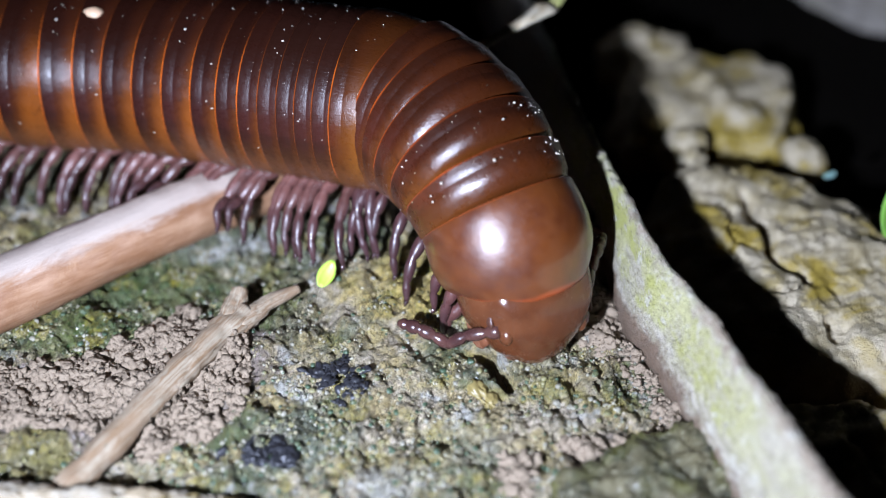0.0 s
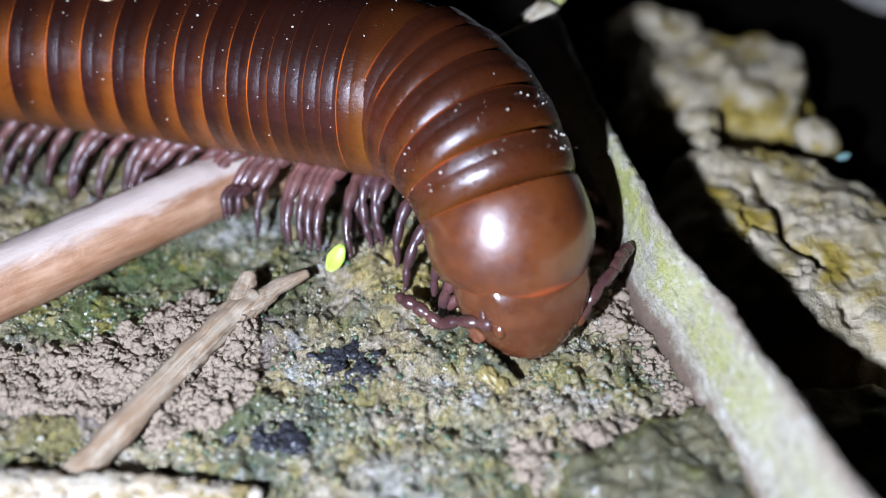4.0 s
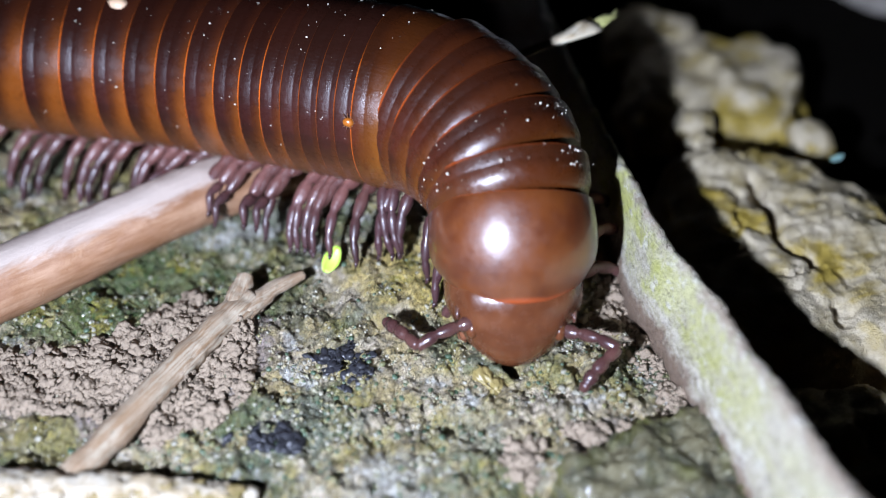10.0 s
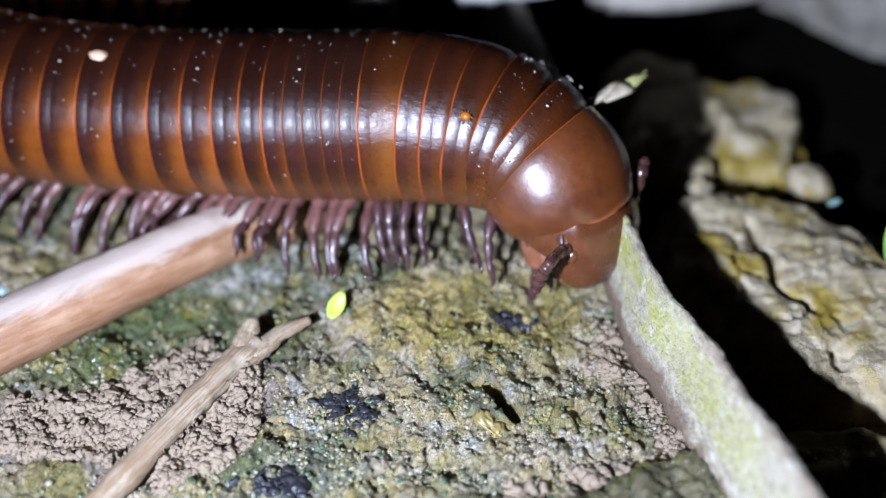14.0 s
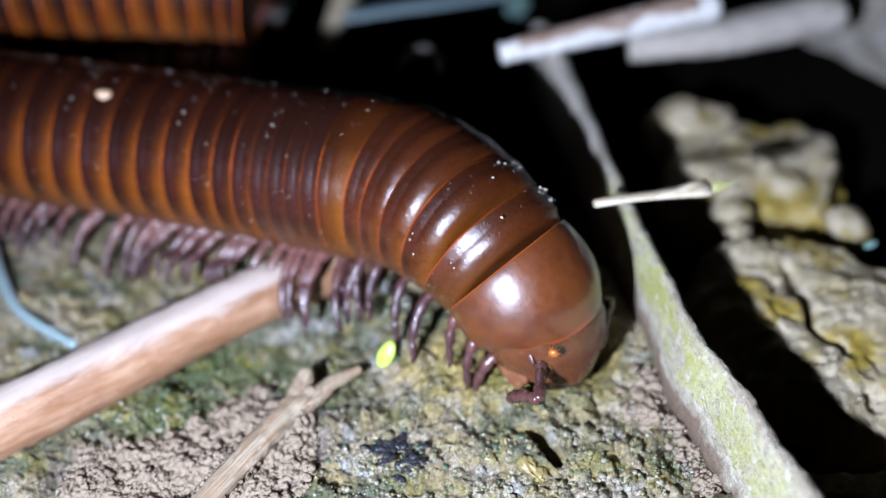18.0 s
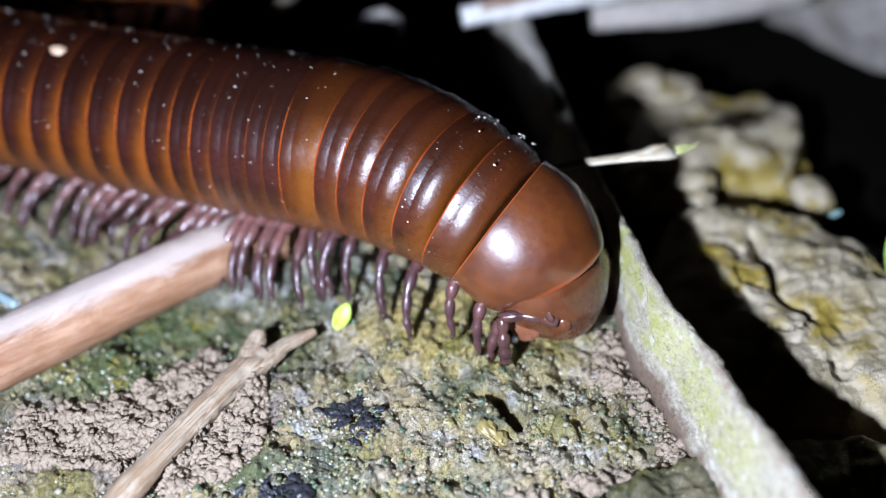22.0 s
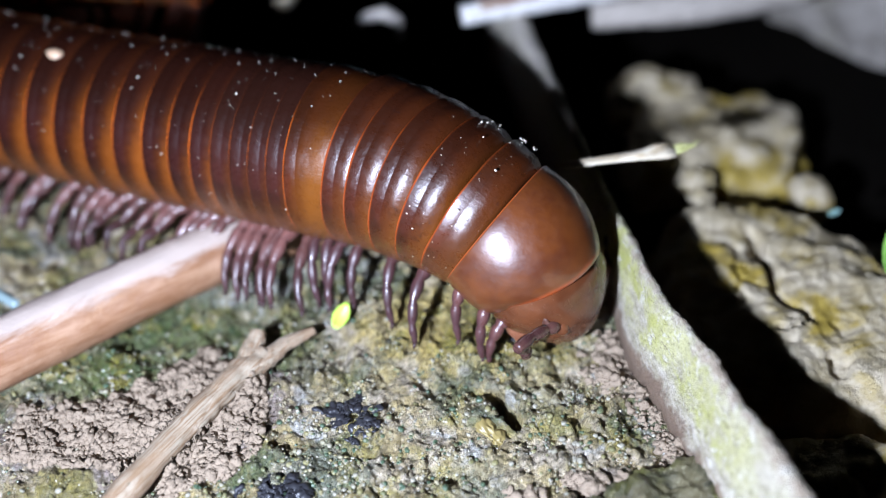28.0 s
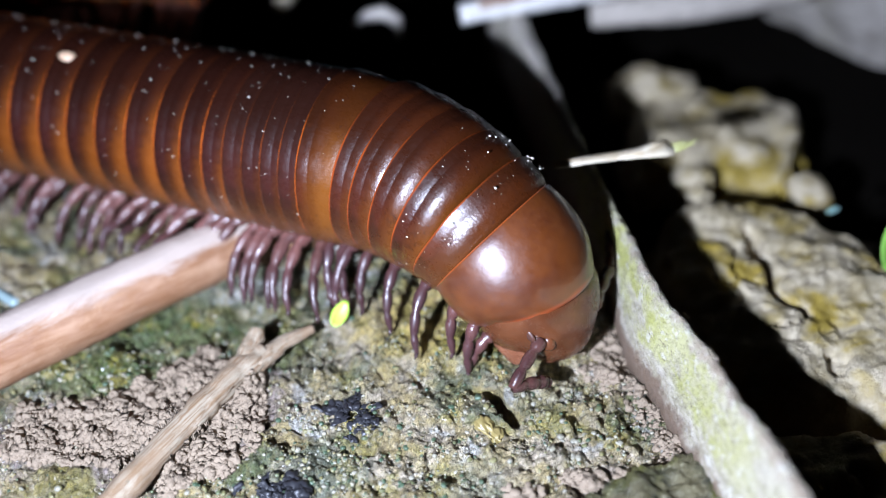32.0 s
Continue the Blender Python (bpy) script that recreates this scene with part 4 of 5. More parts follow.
# ---- the millipede ----
# Per row: seconds, rear edge of the neck shield, its front, front of the wide ring, a ring on the trunk, a point further back, the mouth.
BODY = [
    (0, (4.8, -3.6, 9.4), (8.1, -9.4, 4.1), (-2.8, 6.8, 12.4), (-26.2, 15.2, 10.4), (-42.0, 17.6, 10.2), (7.3, -11.3, 1.0)),
    (2, (4.9, -3.5, 9.4), (8.1, -9.3, 4.1), (-2.7, 7.0, 12.4), (-26.2, 15.5, 10.4), (-42.8, 18.0, 10.2), (7.3, -11.3, 1.0)),
    (4, (4.2, -4.5, 9.3), (6.8, -10.5, 3.8), (-2.9, 6.3, 12.4), (-25.4, 14.7, 10.4), (-42.9, 18.9, 10.2), (6.5, -13.0, 1.0)),
    (6.5, (4.2, -4.6, 9.3), (6.3, -10.7, 3.7), (-2.6, 6.2, 12.4), (-25.5, 14.6, 10.4), (-43.0, 18.8, 10.2), (6.1, -13.7, 1.0)),
    (7.5, (4.4, -3.7, 9.3), (4.5, -10.1, 3.7), (-1.6, 6.2, 12.4), (-25.1, 15.1, 10.4), (-43.1, 19.1, 10.2), (4.5, -14.7, 1.0)),
    (9, (4.7, -3.6, 9.3), (4.6, -10.1, 3.7), (-1.2, 5.7, 12.4), (-24.5, 14.5, 10.4), (-42.6, 18.8, 10.2), (4.6, -14.7, 1.0)),
    (11, (6.6, -6.1, 9.3), (8.1, -12.6, 4.1), (-0.8, 4.2, 12.4), (-23.8, 13.8, 10.4), (-42.2, 17.5, 10.2), (6.5, -15.3, 1.0)),
    (12, (7.1, -3.8, 9.5), (9.6, -10.1, 4.3), (-0.9, 5.2, 12.4), (-24.2, 14.4, 10.4), (-42.5, 18.2, 10.2), (7.7, -13.2, 1.5)),
    (13, (5.8, -0.4, 10.2), (8.6, -6.5, 4.9), (-2.4, 5.0, 12.4), (-24.8, 14.2, 10.4), (-42.5, 18.0, 10.2), (7.1, -10.1, 2.5)),
    (14, (8.0, 6.4, 11.0), (13.6, 2.0, 6.4), (-2.5, 10.4, 12.4), (-26.8, 14.5, 10.4), (-44.0, 18.5, 10.2), (9.9, -0.8, 3.5)),
    (14.5, (6.6, 7.6, 11.0), (12.9, 4.0, 6.6), (-5.6, 13.0, 12.4), (-30.1, 16.8, 10.4), (-46.1, 21.1, 10.2), (9.0, 2.4, 3.5)),
    (15, (6.4, 7.5, 11.0), (13.1, 4.2, 6.9), (-6.1, 13.6, 12.4), (-31.8, 17.5, 10.4), (-46.9, 21.6, 10.2), (8.8, 2.8, 3.5)),
    (17.5, (1.6, -0.3, 10.2), (6.8, -4.7, 5.0), (-8.7, 9.6, 12.4), (-33.8, 19.2, 10.4), (-53.7, 24.8, 10.2), (6.6, -8.0, 1.5)),
    (19, (1.5, -0.9, 10.2), (6.7, -5.3, 5.0), (-8.8, 8.6, 12.4), (-32.2, 18.3, 10.4), (-51.2, 23.7, 10.2), (6.5, -7.7, 1.5)),
    (20, (3.2, 1.6, 10.0), (8.2, -2.6, 4.6), (-7.1, 8.7, 12.4), (-31.2, 18.2, 10.4), (-47.8, 23.1, 10.2), (7.7, -5.7, 1.5)),
    (22, (4.2, -0.9, 10.6), (10.8, -4.4, 6.7), (-7.8, 7.2, 12.4), (-32.5, 17.8, 10.4), (-46.5, 22.6, 10.2), (9.5, -5.4, 1.5)),
    (23, (4.1, -0.4, 10.7), (10.9, -3.8, 7.1), (-8.0, 7.1, 12.4), (-32.8, 17.6, 10.4), (-46.5, 22.4, 10.2), (10.2, -4.8, 1.5)),
    (25, (5.3, 1.1, 10.7), (12.1, -2.5, 7.2), (-6.4, 6.2, 12.4), (-32.7, 17.2, 10.4), (-46.4, 22.1, 10.2), (10.8, -3.7, 1.5)),
    (28, (4.1, -1.3, 10.6), (10.5, -5.1, 6.5), (-7.0, 5.8, 12.4), (-32.7, 17.1, 10.4), (-46.5, 22.3, 10.2), (10.3, -5.6, 1.5)),
    (30, (4.5, -2.1, 10.5), (10.7, -6.2, 6.2), (-6.2, 4.9, 12.4), (-32.0, 16.7, 10.4), (-46.0, 21.8, 10.2), (10.8, -6.3, 1.5)),
    (32, (3.9, -2.9, 10.3), (9.6, -7.1, 5.6), (-5.6, 4.7, 12.4), (-31.3, 16.5, 10.4), (-46.3, 21.7, 10.2), (10.7, -9.0, 1.5)),
]
ANTENNA_NEAR = [
    (0, (2.5, -12.5, 3.0), (-0.7, -11.7, 2.5)),
    (4, (0.3, -12.6, 3.0), (-2.2, -11.2, 3.0)),
    (6.5, (0.3, -13.7, 3.0), (-2.4, -13.7, 3.0)),
    (7, (-4.3, -9.0, 5.0), (-6.4, -12.6, 2.0)),
    (7.5, (-4.2, -12.4, 4.4), (-5.9, -15.2, 2.0)),
    (9, (-4.2, -13.7, 4.5), (-5.1, -18.3, 3.0)),
    (10, (-0.7, -14.6, 3.5), (-2.9, -14.1, 3.0)),
    (11, (1.3, -14.7, 3.0), (2.6, -17.3, 1.5)),
    (12, (4.5, -17.8, 3.5), (5.1, -21.6, 1.5)),
    (13, (8.1, -12.2, 4.0), (10.4, -13.8, 2.0)),
    (14, (8.6, -6.1, 8.8), (7.6, -4.8, 4.6)),
    (14.5, (11.4, -4.0, 4.0), (11.7, -6.3, 1.5)),
    (15, (11.2, -2.5, 4.0), (11.0, -4.7, 1.5)),
    (17.5, (4.7, -11.4, 5.8), (1.3, -10.3, 4.0)),
    (19, (3.9, -11.5, 6.3), (1.6, -11.9, 4.2)),
    (20, (6.0, -9.4, 3.9), (4.3, -9.3, 1.6)),
    (21, (6.4, -9.6, 4.4), (5.3, -9.0, 2.2)),
    (22, (6.5, -8.4, 6.0), (4.8, -10.0, 1.0)),
    (23.5, (8.0, -10.6, 7.6), (7.0, -8.5, 3.6)),
    (24, (8.1, -10.5, 7.4), (7.0, -8.3, 3.4)),
    (25, (9.4, -10.6, 7.6), (8.6, -8.4, 3.4)),
    (27.5, (8.3, -9.8, 6.0), (7.5, -8.5, 1.5)),
    (28, (8.0, -10.3, 6.0), (7.2, -8.5, 1.5)),
    (29, (7.8, -10.6, 6.0), (7.2, -8.8, 1.5)),
    (30, (8.0, -10.9, 6.0), (7.2, -9.1, 1.5)),
    (31, (7.9, -11.9, 6.2), (6.4, -16.0, 4.4)),
    (32, (6.7, -13.0, 4.7), (7.9, -13.0, 2.5)),
]
ANTENNA_FAR = [
    (0, (12.6, -6.8, 4.0), (13.9, -2.8, 5.0)),
    (4, (12.1, -10.0, 4.0), (14.2, -7.2, 5.0)),
    (6.5, (10.6, -14.7, 4.0), (11.2, -18.0, 3.0)),
    (7, (10.2, -15.9, 3.0), (6.0, -17.6, 2.0)),
    (7.5, (10.7, -15.5, 4.0), (8.4, -18.5, 2.0)),
    (9, (11.3, -15.8, 4.0), (8.8, -18.9, 2.0)),
    (10, (13.5, -16.0, 4.0), (10.1, -19.6, 2.0)),
    (11, (15.0, -14.8, 5.0), (13.7, -17.1, 2.0)),
    (12, (15.3, -14.8, 4.5), (12.3, -18.8, 2.0)),
    (13, (14.5, -4.5, 7.0), (15.8, 1.1, 8.0)),
    (14, (16.8, 4.0, 7.2), (19.4, 9.2, 14.0)),
    (14.5, (16.4, 5.8, 7.0), (19.8, 10.8, 13.5)),
    (15, (16.0, 7.1, 6.8), (20.2, 12.0, 13.0)),
    (17.5, (11.9, 3.4, 5.0), (11.0, -1.4, 5.0)),
    (19, (11.5, 1.2, 5.0), (11.2, 3.3, 6.0)),
    (20, (12.3, 2.5, 5.0), (12.4, 4.6, 6.0)),
    (22, (14.4, 2.1, 5.0), (14.3, 4.2, 6.0)),
    (23, (14.3, -0.1, 4.0), (14.7, 2.0, 5.0)),
    (25, (14.8, 2.8, 4.0), (14.9, 4.1, 5.0)),
    (28, (14.5, 0.7, 4.0), (14.9, 2.8, 5.0)),
    (30, (14.6, -0.4, 4.0), (15.0, 1.6, 5.0)),
    (32, (14.6, -1.5, 5.0), (15.0, 1.3, 6.0)),
]
STRAW = [
    (0, (4.1, 14.9, 13.7), (12.3, 23.3, 13.9)),
    (2, (4.4, 14.6, 13.7), (12.6, 23.2, 13.9)),
    (4, (4.4, 13.7, 13.7), (11.3, 20.0, 13.9)),
    (6.5, (5.8, 12.4, 13.7), (13.7, 19.3, 13.9)),
    (9, (6.5, 11.5, 13.7), (14.9, 18.6, 13.9)),
    (10, (7.4, 10.9, 13.7), (15.7, 16.4, 13.9)),
    (10.5, (8.3, 8.7, 13.7), (17.3, 13.9, 13.9)),
    (13, (9.9, 9.2, 13.7), (17.2, 13.4, 13.9)),
    (14, (11.8, 9.3, 13.7), (18.5, 14.6, 13.9)),
    (14.5, (13.5, 11.6, 13.7), (18.6, 15.2, 13.9)),
    (15, (13.6, 11.4, 13.7), (19.4, 15.2, 13.9)),
    (17.5, (7.9, 6.0, 11.5), (22.9, 8.3, 11.7)),
    (19, (7.7, 6.0, 11.5), (22.3, 8.2, 11.7)),
    (23, (11.0, 6.0, 11.5), (22.5, 8.2, 11.7)),
    (32, (11.3, 6.0, 11.5), (22.6, 8.2, 11.7)),
]
TAIL = [(-58.0, 27.0, 10.0), (-68.0, 36.0, 9.5), (-70.0, 47.0, 9.0), (-62.0, 48.5, 12.5), (-48.0, 49.5, 13.5), (-34.0, 49.8, 13.0), (-29.0, 49.5, 12.5)]
BASE = Vector((-20.0, 13.0, 0.0))
SPACING = [72, 32, 32, 33, 35, 38, 41, 49, 57, 60]
SPAN = 480
RINGS = 45

millipede = new("millipede")
tagged(millipede, "large glossy red-brown millipede with amber-banded rings", "millipede")
millipede.location = BASE * MM


def body_poses(row):
    """Poses, in the animal's space, of the neck shield and of every ring behind it."""
    t, a, f, b, c, l, mouth = row
    a, f = Vector(a), Vector(f)
    ahead = (f - a).normalized()
    b3, c3 = Vector(b), Vector(c)
    back = ((c3 - b3).normalized() * 1.2 + (b3 - a).normalized() * 0.8).normalized()
    size = (b3 - a).length
    front = []
    for k in range(24):
        u = k / 24
        front.append(tuple(a * (2 * u ** 3 - 3 * u * u + 1) - ahead * size * (u ** 3 - 2 * u * u + u) + b3 * (3 * u * u - 2 * u ** 3) + back * size * (u ** 3 - u * u)))
    rear = smooth_path([tuple(b3 - back * 4.0), b, c, l] + TAIL, 24)[24:]
    pts = np.array(front + [tuple(p) for p in rear])
    pts = np.vstack([np.array([tuple(a + ahead * (6 - 0.25 * k)) for k in range(24)]), pts])
    seg = np.r_[0, np.cumsum(np.linalg.norm(np.diff(pts, axis=0), axis=1))]
    s_a, s_b, s_c = seg[24], seg[48], seg[72]
    edges = [s_a + (s_b - s_a) * (k + 1) / 5 for k in range(5)]
    run = s_b
    for w in SPACING:
        run += (s_c - s_b) * w / SPAN
        edges.append(run)
    while len(edges) < RINGS:
        edges.append(edges[-1] + 3.55)

    def at(s):
        return Vector([float(np.interp(s, seg, pts[:, k])) for k in range(3)])

    poses = [axes(a - BASE, ahead, (0, 0, 1))]
    for s in edges:
        p, q = at(min(s, seg[-1])), at(min(s, seg[-1]) - 2.2)
        poses.append(axes(p - BASE, q - p, (0, 0, 1)))
    return poses, a, ahead


def ring_mesh(name, r, material, n=64, short=False):
    """One ring: a lipped rear edge, a band, a shallow groove and a narrower collar that slides into the ring ahead."""
    prof = [(0.45, r - 1.5), (0.08, r - 0.8), (0.0, r - 0.25), (0.02, r - 0.08), (0.09, r - 0.02), (0.2, r - 0.02), (0.6, r - 0.07), (1.15, r - 0.14), (1.20, r - 0.16), (1.25, r - 0.155), (1.8, r - 0.23),
            (2.3, r - 0.30), (2.8, r - 0.37), (3.3, r - 0.44), (3.8, r - 0.54), (4.4, r - 0.70), (5.0, r - 1.0), (5.2, r - 1.6)]
    if short:
        prof = prof[:12] + [(2.6, r - 0.48), (2.9, r - 0.62), (3.3, r - 0.95), (3.5, r - 1.6)]

    def shape(x, y, z):
        flat = 0.95 if z < 0 else 1.0
        w = 1 + 0.006 * noise.noise(Vector((x * 0.4 + r * 9, y * 0.5, z * 0.5)))
        return (x + 0.07 * noise.noise(Vector((y * 0.3 + r * 5, z * 0.3, 0))), y * w, z * flat * w)

    v, f = lathe(prof, n, shape)
    return mesh_of(name, v, f, material)


def collum_mesh():
    prof = [(0.6, 5.4), (0.1, 6.1), (0.0, 6.5), (0.05, 6.68), (0.2, 6.76), (1.2, 6.88), (2.4, 6.98), (3.6, 7.0), (4.8, 6.92), (6.0, 6.7), (7.0, 6.36), (7.9, 5.95), (8.4, 5.68), (8.65, 5.48), (8.6, 5.2), (7.0, 4.4)]

    def shape(x, y, z):
        low = min(max(-z / 7.0, 0.0), 1.0)
        side = 1.0 - max(z, 0.0) / max(math.hypot(y, z), 0.01)
        front = (x / 8.65) ** 2
        return (x - (2.6 * side + 1.2 * low) * front, y * (1 - 0.02 * front), z * (1.0 - 0.22 * low) * (1 - (0.27 * front if z > 0 else 0)))

    v, f = lathe(prof, 72, shape)
    return mesh_of("collum", v, f, collum_shell)


def segmented(points, radii, n=10, bulge=0.14, steps=6):
    """A jointed limb: each stretch between two points swells a little towards its far joint."""
    pts, rad = [], []
    for j in range(len(points) - 1):
        a, b = Vector(points[j]), Vector(points[j + 1])
        for k in range(steps):
            u = k / steps
            pts.append(a.lerp(b, u))
            r = radii[j] + (radii[j + 1] - radii[j]) * u
            rad.append(r * (1 + bulge * math.sin(math.pi * min(1.0, u * 1.15)) - bulge * (1.2 if k == 0 and j else 0)))
    pts.append(Vector(points[-1]))
    rad.append(radii[-1])
    return tube(pts, rad, n)


def leg_mesh(side, reach=1.0, drop=0.0, material=leg_chitin):
    p = [(0, 0, 0), (-0.3, 2.2, 0.6), (-0.65, 4.4, 0.3), (-0.75, 6.4, -1.0), (-0.5, 7.9, -2.5 - drop), (-0.05, 8.6, -3.9 - drop)]
    p = [(x, side * y * reach, z) for x, y, z in p]
    limb = segmented(p, [0.64, 0.60, 0.52, 0.44, 0.36, 0.22], 10, 0.20)
    tip = Vector(p[-1])
    claw = tube([tip, tip + Vector((-0.05, side * 0.18, -0.35)), tip + Vector((-0.12, side * 0.2, -0.7))], [0.24, 0.15, 0.03], 8)
    v, f = joined(limb, claw)
    me = mesh_of("leg", v, f, material)
    me.materials.append(leg_tip)
    count = len(limb[1])
    me.polygons.foreach_set("material_index", [0 if i < count else 1 for i in range(len(me.polygons))])
    return me


leg_shapes = {s: [leg_mesh(s, 0.95, 0.2), leg_mesh(s, 0.88, 0.6), leg_mesh(s, 1.0, 0.0)] for s in (-1, 1)}
front_legs = [leg_mesh(-1, 0.72, 0.2, dark_leg_chitin), leg_mesh(-1, 0.66, 0.1, dark_leg_chitin), leg_mesh(-1, 0.78, 0.4, dark_leg_chitin)]
first_legs = [leg_mesh(-1, 0.40, 0.1, dark_leg_chitin), leg_mesh(-1, 0.36, 0.0, dark_leg_chitin), leg_mesh(-1, 0.43, 0.2, dark_leg_chitin)]
over_stick = [leg_mesh(-1, 1.02, -1.6), leg_mesh(-1, 1.08, -1.3), leg_mesh(-1, 0.98, -1.4)]
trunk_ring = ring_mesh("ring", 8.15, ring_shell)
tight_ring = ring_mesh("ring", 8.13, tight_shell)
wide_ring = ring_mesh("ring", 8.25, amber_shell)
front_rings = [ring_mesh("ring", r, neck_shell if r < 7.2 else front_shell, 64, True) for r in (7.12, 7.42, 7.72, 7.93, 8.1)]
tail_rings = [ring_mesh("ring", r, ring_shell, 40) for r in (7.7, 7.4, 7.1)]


def dust_mesh(seed, r, count):
    """Pale specks and grains stuck to the upper side of a ring."""
    rng = random.Random(seed)
    verts, faces = [], []
    for k in range(count):
        a = rng.gauss(0.5, 0.8) if k % 3 else rng.gauss(-0.62, 0.14)
        x = rng.uniform(0.2, 2.6)
        s = rng.choice((0.025, 0.03, 0.035, 0.04, 0.05, 0.06, 0.08, 0.11)) * (1.0 if r < 7.6 else 0.8)
        v, f = blob((s * rng.uniform(0.8, 1.5), s, s * 0.8), (x, -(r - 0.04) * math.sin(a), (r - 0.04) * math.cos(a)), 1, 0.02, 0.2, k)
        base = len(verts)
        verts += v
        faces += [tuple(i + base for i in g) for g in f]
    return mesh_of("dust", verts, faces, speck_pale)


dust_front = [dust_mesh(40 + k, 7.42, 36) for k in range(3)]
dust_trunk = [dust_mesh(60 + k, 8.05, 28) for k in range(4)]

first_poses, _, _ = body_poses(BODY[0])
collum = part("collum", collum_mesh(), millipede, first_poses[0], "smooth brown neck shield with an orange rim")
rings, near_legs = [], []
rng_body = random.Random(11)
for k in range(1, RINGS + 1):
    me = front_rings[k - 1] if k <= 5 else wide_ring if k == 6 else tight_ring if k < 11 else trunk_ring if k < 38 else tail_rings[min((k - 38) // 3, 2)]
    ring = part("ring", me, millipede, first_poses[k])
    rings.append(ring)
    if k < 30:
        part("dust", dust_front[k % 3] if k <= 5 else dust_trunk[k % 4], ring)
    spots = [2.4, 6.2] if k == 4 else [1.0] if k < 4 else [0.5, 1.9] if k < 15 else [0.6, 2.3]
    for side in (-1, 1):
        for x in spots if side < 0 or k != 4 else []:
            root = Vector((x + 7.4, side * 3.4, -4.8)) if k < 4 else Vector((x, side * 2.4, -6.0))
            shapes = over_stick if side < 0 and 11 <= k <= 14 else first_legs if side < 0 and k < 4 else front_legs if side < 0 and k < 7 else leg_shapes[side]
            leg = part("leg", shapes[rng_body.randrange(3)], ring, Matrix.Translation(root * MM))
            if side < 0 and k < 26:
                near_legs.append((leg, root, k, rng_body.uniform(-9, 9)))
            else:
                leg.matrix_basis = pose(*(root * MM), 0, 0, side * rng_body.uniform(-12, 12))

grain = part("grain", mesh_of("grain", *blob((0.95, 0.6, 0.5), (1.2, -2.35, 7.5), 3, 0.15, 0.6, 2.0), leaf_material("tan grain", (0.55, 0.33, 0.18), (0.7, 0.5, 0.35))), rings[16], None, "tan seed-like grain stuck to the shell")


# head: local x towards the mouth, z towards the brow
def head_mesh():
    def shape(v):
        x, y, z = v
        taper = 1 - 0.2 * smooth(1.5, 6.0, x)
        brow = 0.35 * math.exp(-((x - 3) / 2.0) ** 2)
        return (x, y * taper, z * (1 - 0.16 * smooth(1.0, 6.0, x)) + (brow if z > 0 else 0))

    v, f = blob((7.0, 5.75, 4.8), (0, 0, 0), 5, 0, 4.0, 0, 0, 0.14)
    return mesh_of("head", [shape(p) for p in v], f, head_chitin)


head = part("head", head_mesh(), millipede, None, "rounded brown head capsule")
for side in (-1, 1):
    part("mandible", mesh_of("mandible", *blob((2.4, 0.8, 1.9), (2.5, side * 3.85, -1.7), 4, 0.2, 1.4, side * 3.0), mouth_chitin), head, None, "pinkish mandible plate")
    part("eye", mesh_of("eye", *blob((0.7, 0.22, 0.4), (2.9, side * 4.72, 1.9), 3, 0.05, 0.3, side), eye_dark), head, None, "dark clustered eye patch")
    part("antenna_socket", mesh_of("antenna_socket", *blob((0.9, 0.6, 0.8), (4.2, side * 3.5, 1.8), 3), head_chitin), head)
part("labrum", mesh_of("labrum", *blob((1.1, 2.7, 1.5), (5.7, 0, -0.6), 4, 0.1, 1.5, 6.0), mouth_chitin), head, None, "pale orange lip plate")
part("gnathochilarium", mesh_of("gnathochilarium", *blob((2.4, 2.4, 1.0), (2.6, 0, -3.7), 4, 0.1, 1.5, 8.0), amber_chitin), head, None, "amber mouth plate")

NEAR_SOCKET, FAR_SOCKET = Vector((3.8, -4.0, 1.9)), Vector((4.3, 3.6, 1.9))
ARM = 4.8
antenna_base = segmented([(0, 0, 0), (1.2, 0, 0.18), (3.0, 0, 0.36), (ARM, 0, 0)], [0.58, 0.46, 0.46, 0.46], 12, 0.2)
antenna_end = segmented([(0, 0, 0), (1.35, 0, 0.22), (2.7, 0, 0.22), (3.8, 0, -0.02), (4.5, 0, -0.28)], [0.44, 0.46, 0.52, 0.50, 0.26], 12, 0.2)
feelers = []
for key in ("near", "far"):
    base = part("antenna", mesh_of("antenna", *antenna_base, antenna_chitin), millipede, None, "dark purple-brown jointed antenna")
    tip = part("antenna_tip", mesh_of("antenna_tip", *antenna_end, antenna_chitin), base)
    feelers.append((base, tip))

# ---- straw that the animal pushes along ----
straw = new("straw")
tagged(straw, "pale split straw with a frayed green tip", "straw")
stem = tube([(-13, 0, 0), (-10, 0, 0.1), (-7, 0, 0.1), (-5.2, 0, 0.05), (-4.0, 0.15, 0), (-2.8, 0.1, 0), (-1.8, 0, 0)], [0.5, 0.55, 0.6, 0.75, 1.0, 1.05, 0.9], 14, 0.12, 2.0, 0.35)
part("stem", mesh_of("stem", *stem, straw_wood), straw)
split = tube([(-7.3, -0.5, 0.25), (-5.3, -0.2, 0.4), (-3.6, 0.5, 0.42), (-2.0, 0.9, 0.4)], [0.15, 0.35, 0.4, 0.2], 8, 0.2, 3.0, 0.4)
part("split_fibre", mesh_of("split_fibre", *split, straw_wood), straw, None, "peeled whitish fibre")
fray_rng = random.Random(3)
olive_fray = leaf_material("olive fray", (0.30, 0.32, 0.08), (0.55, 0.5, 0.25))
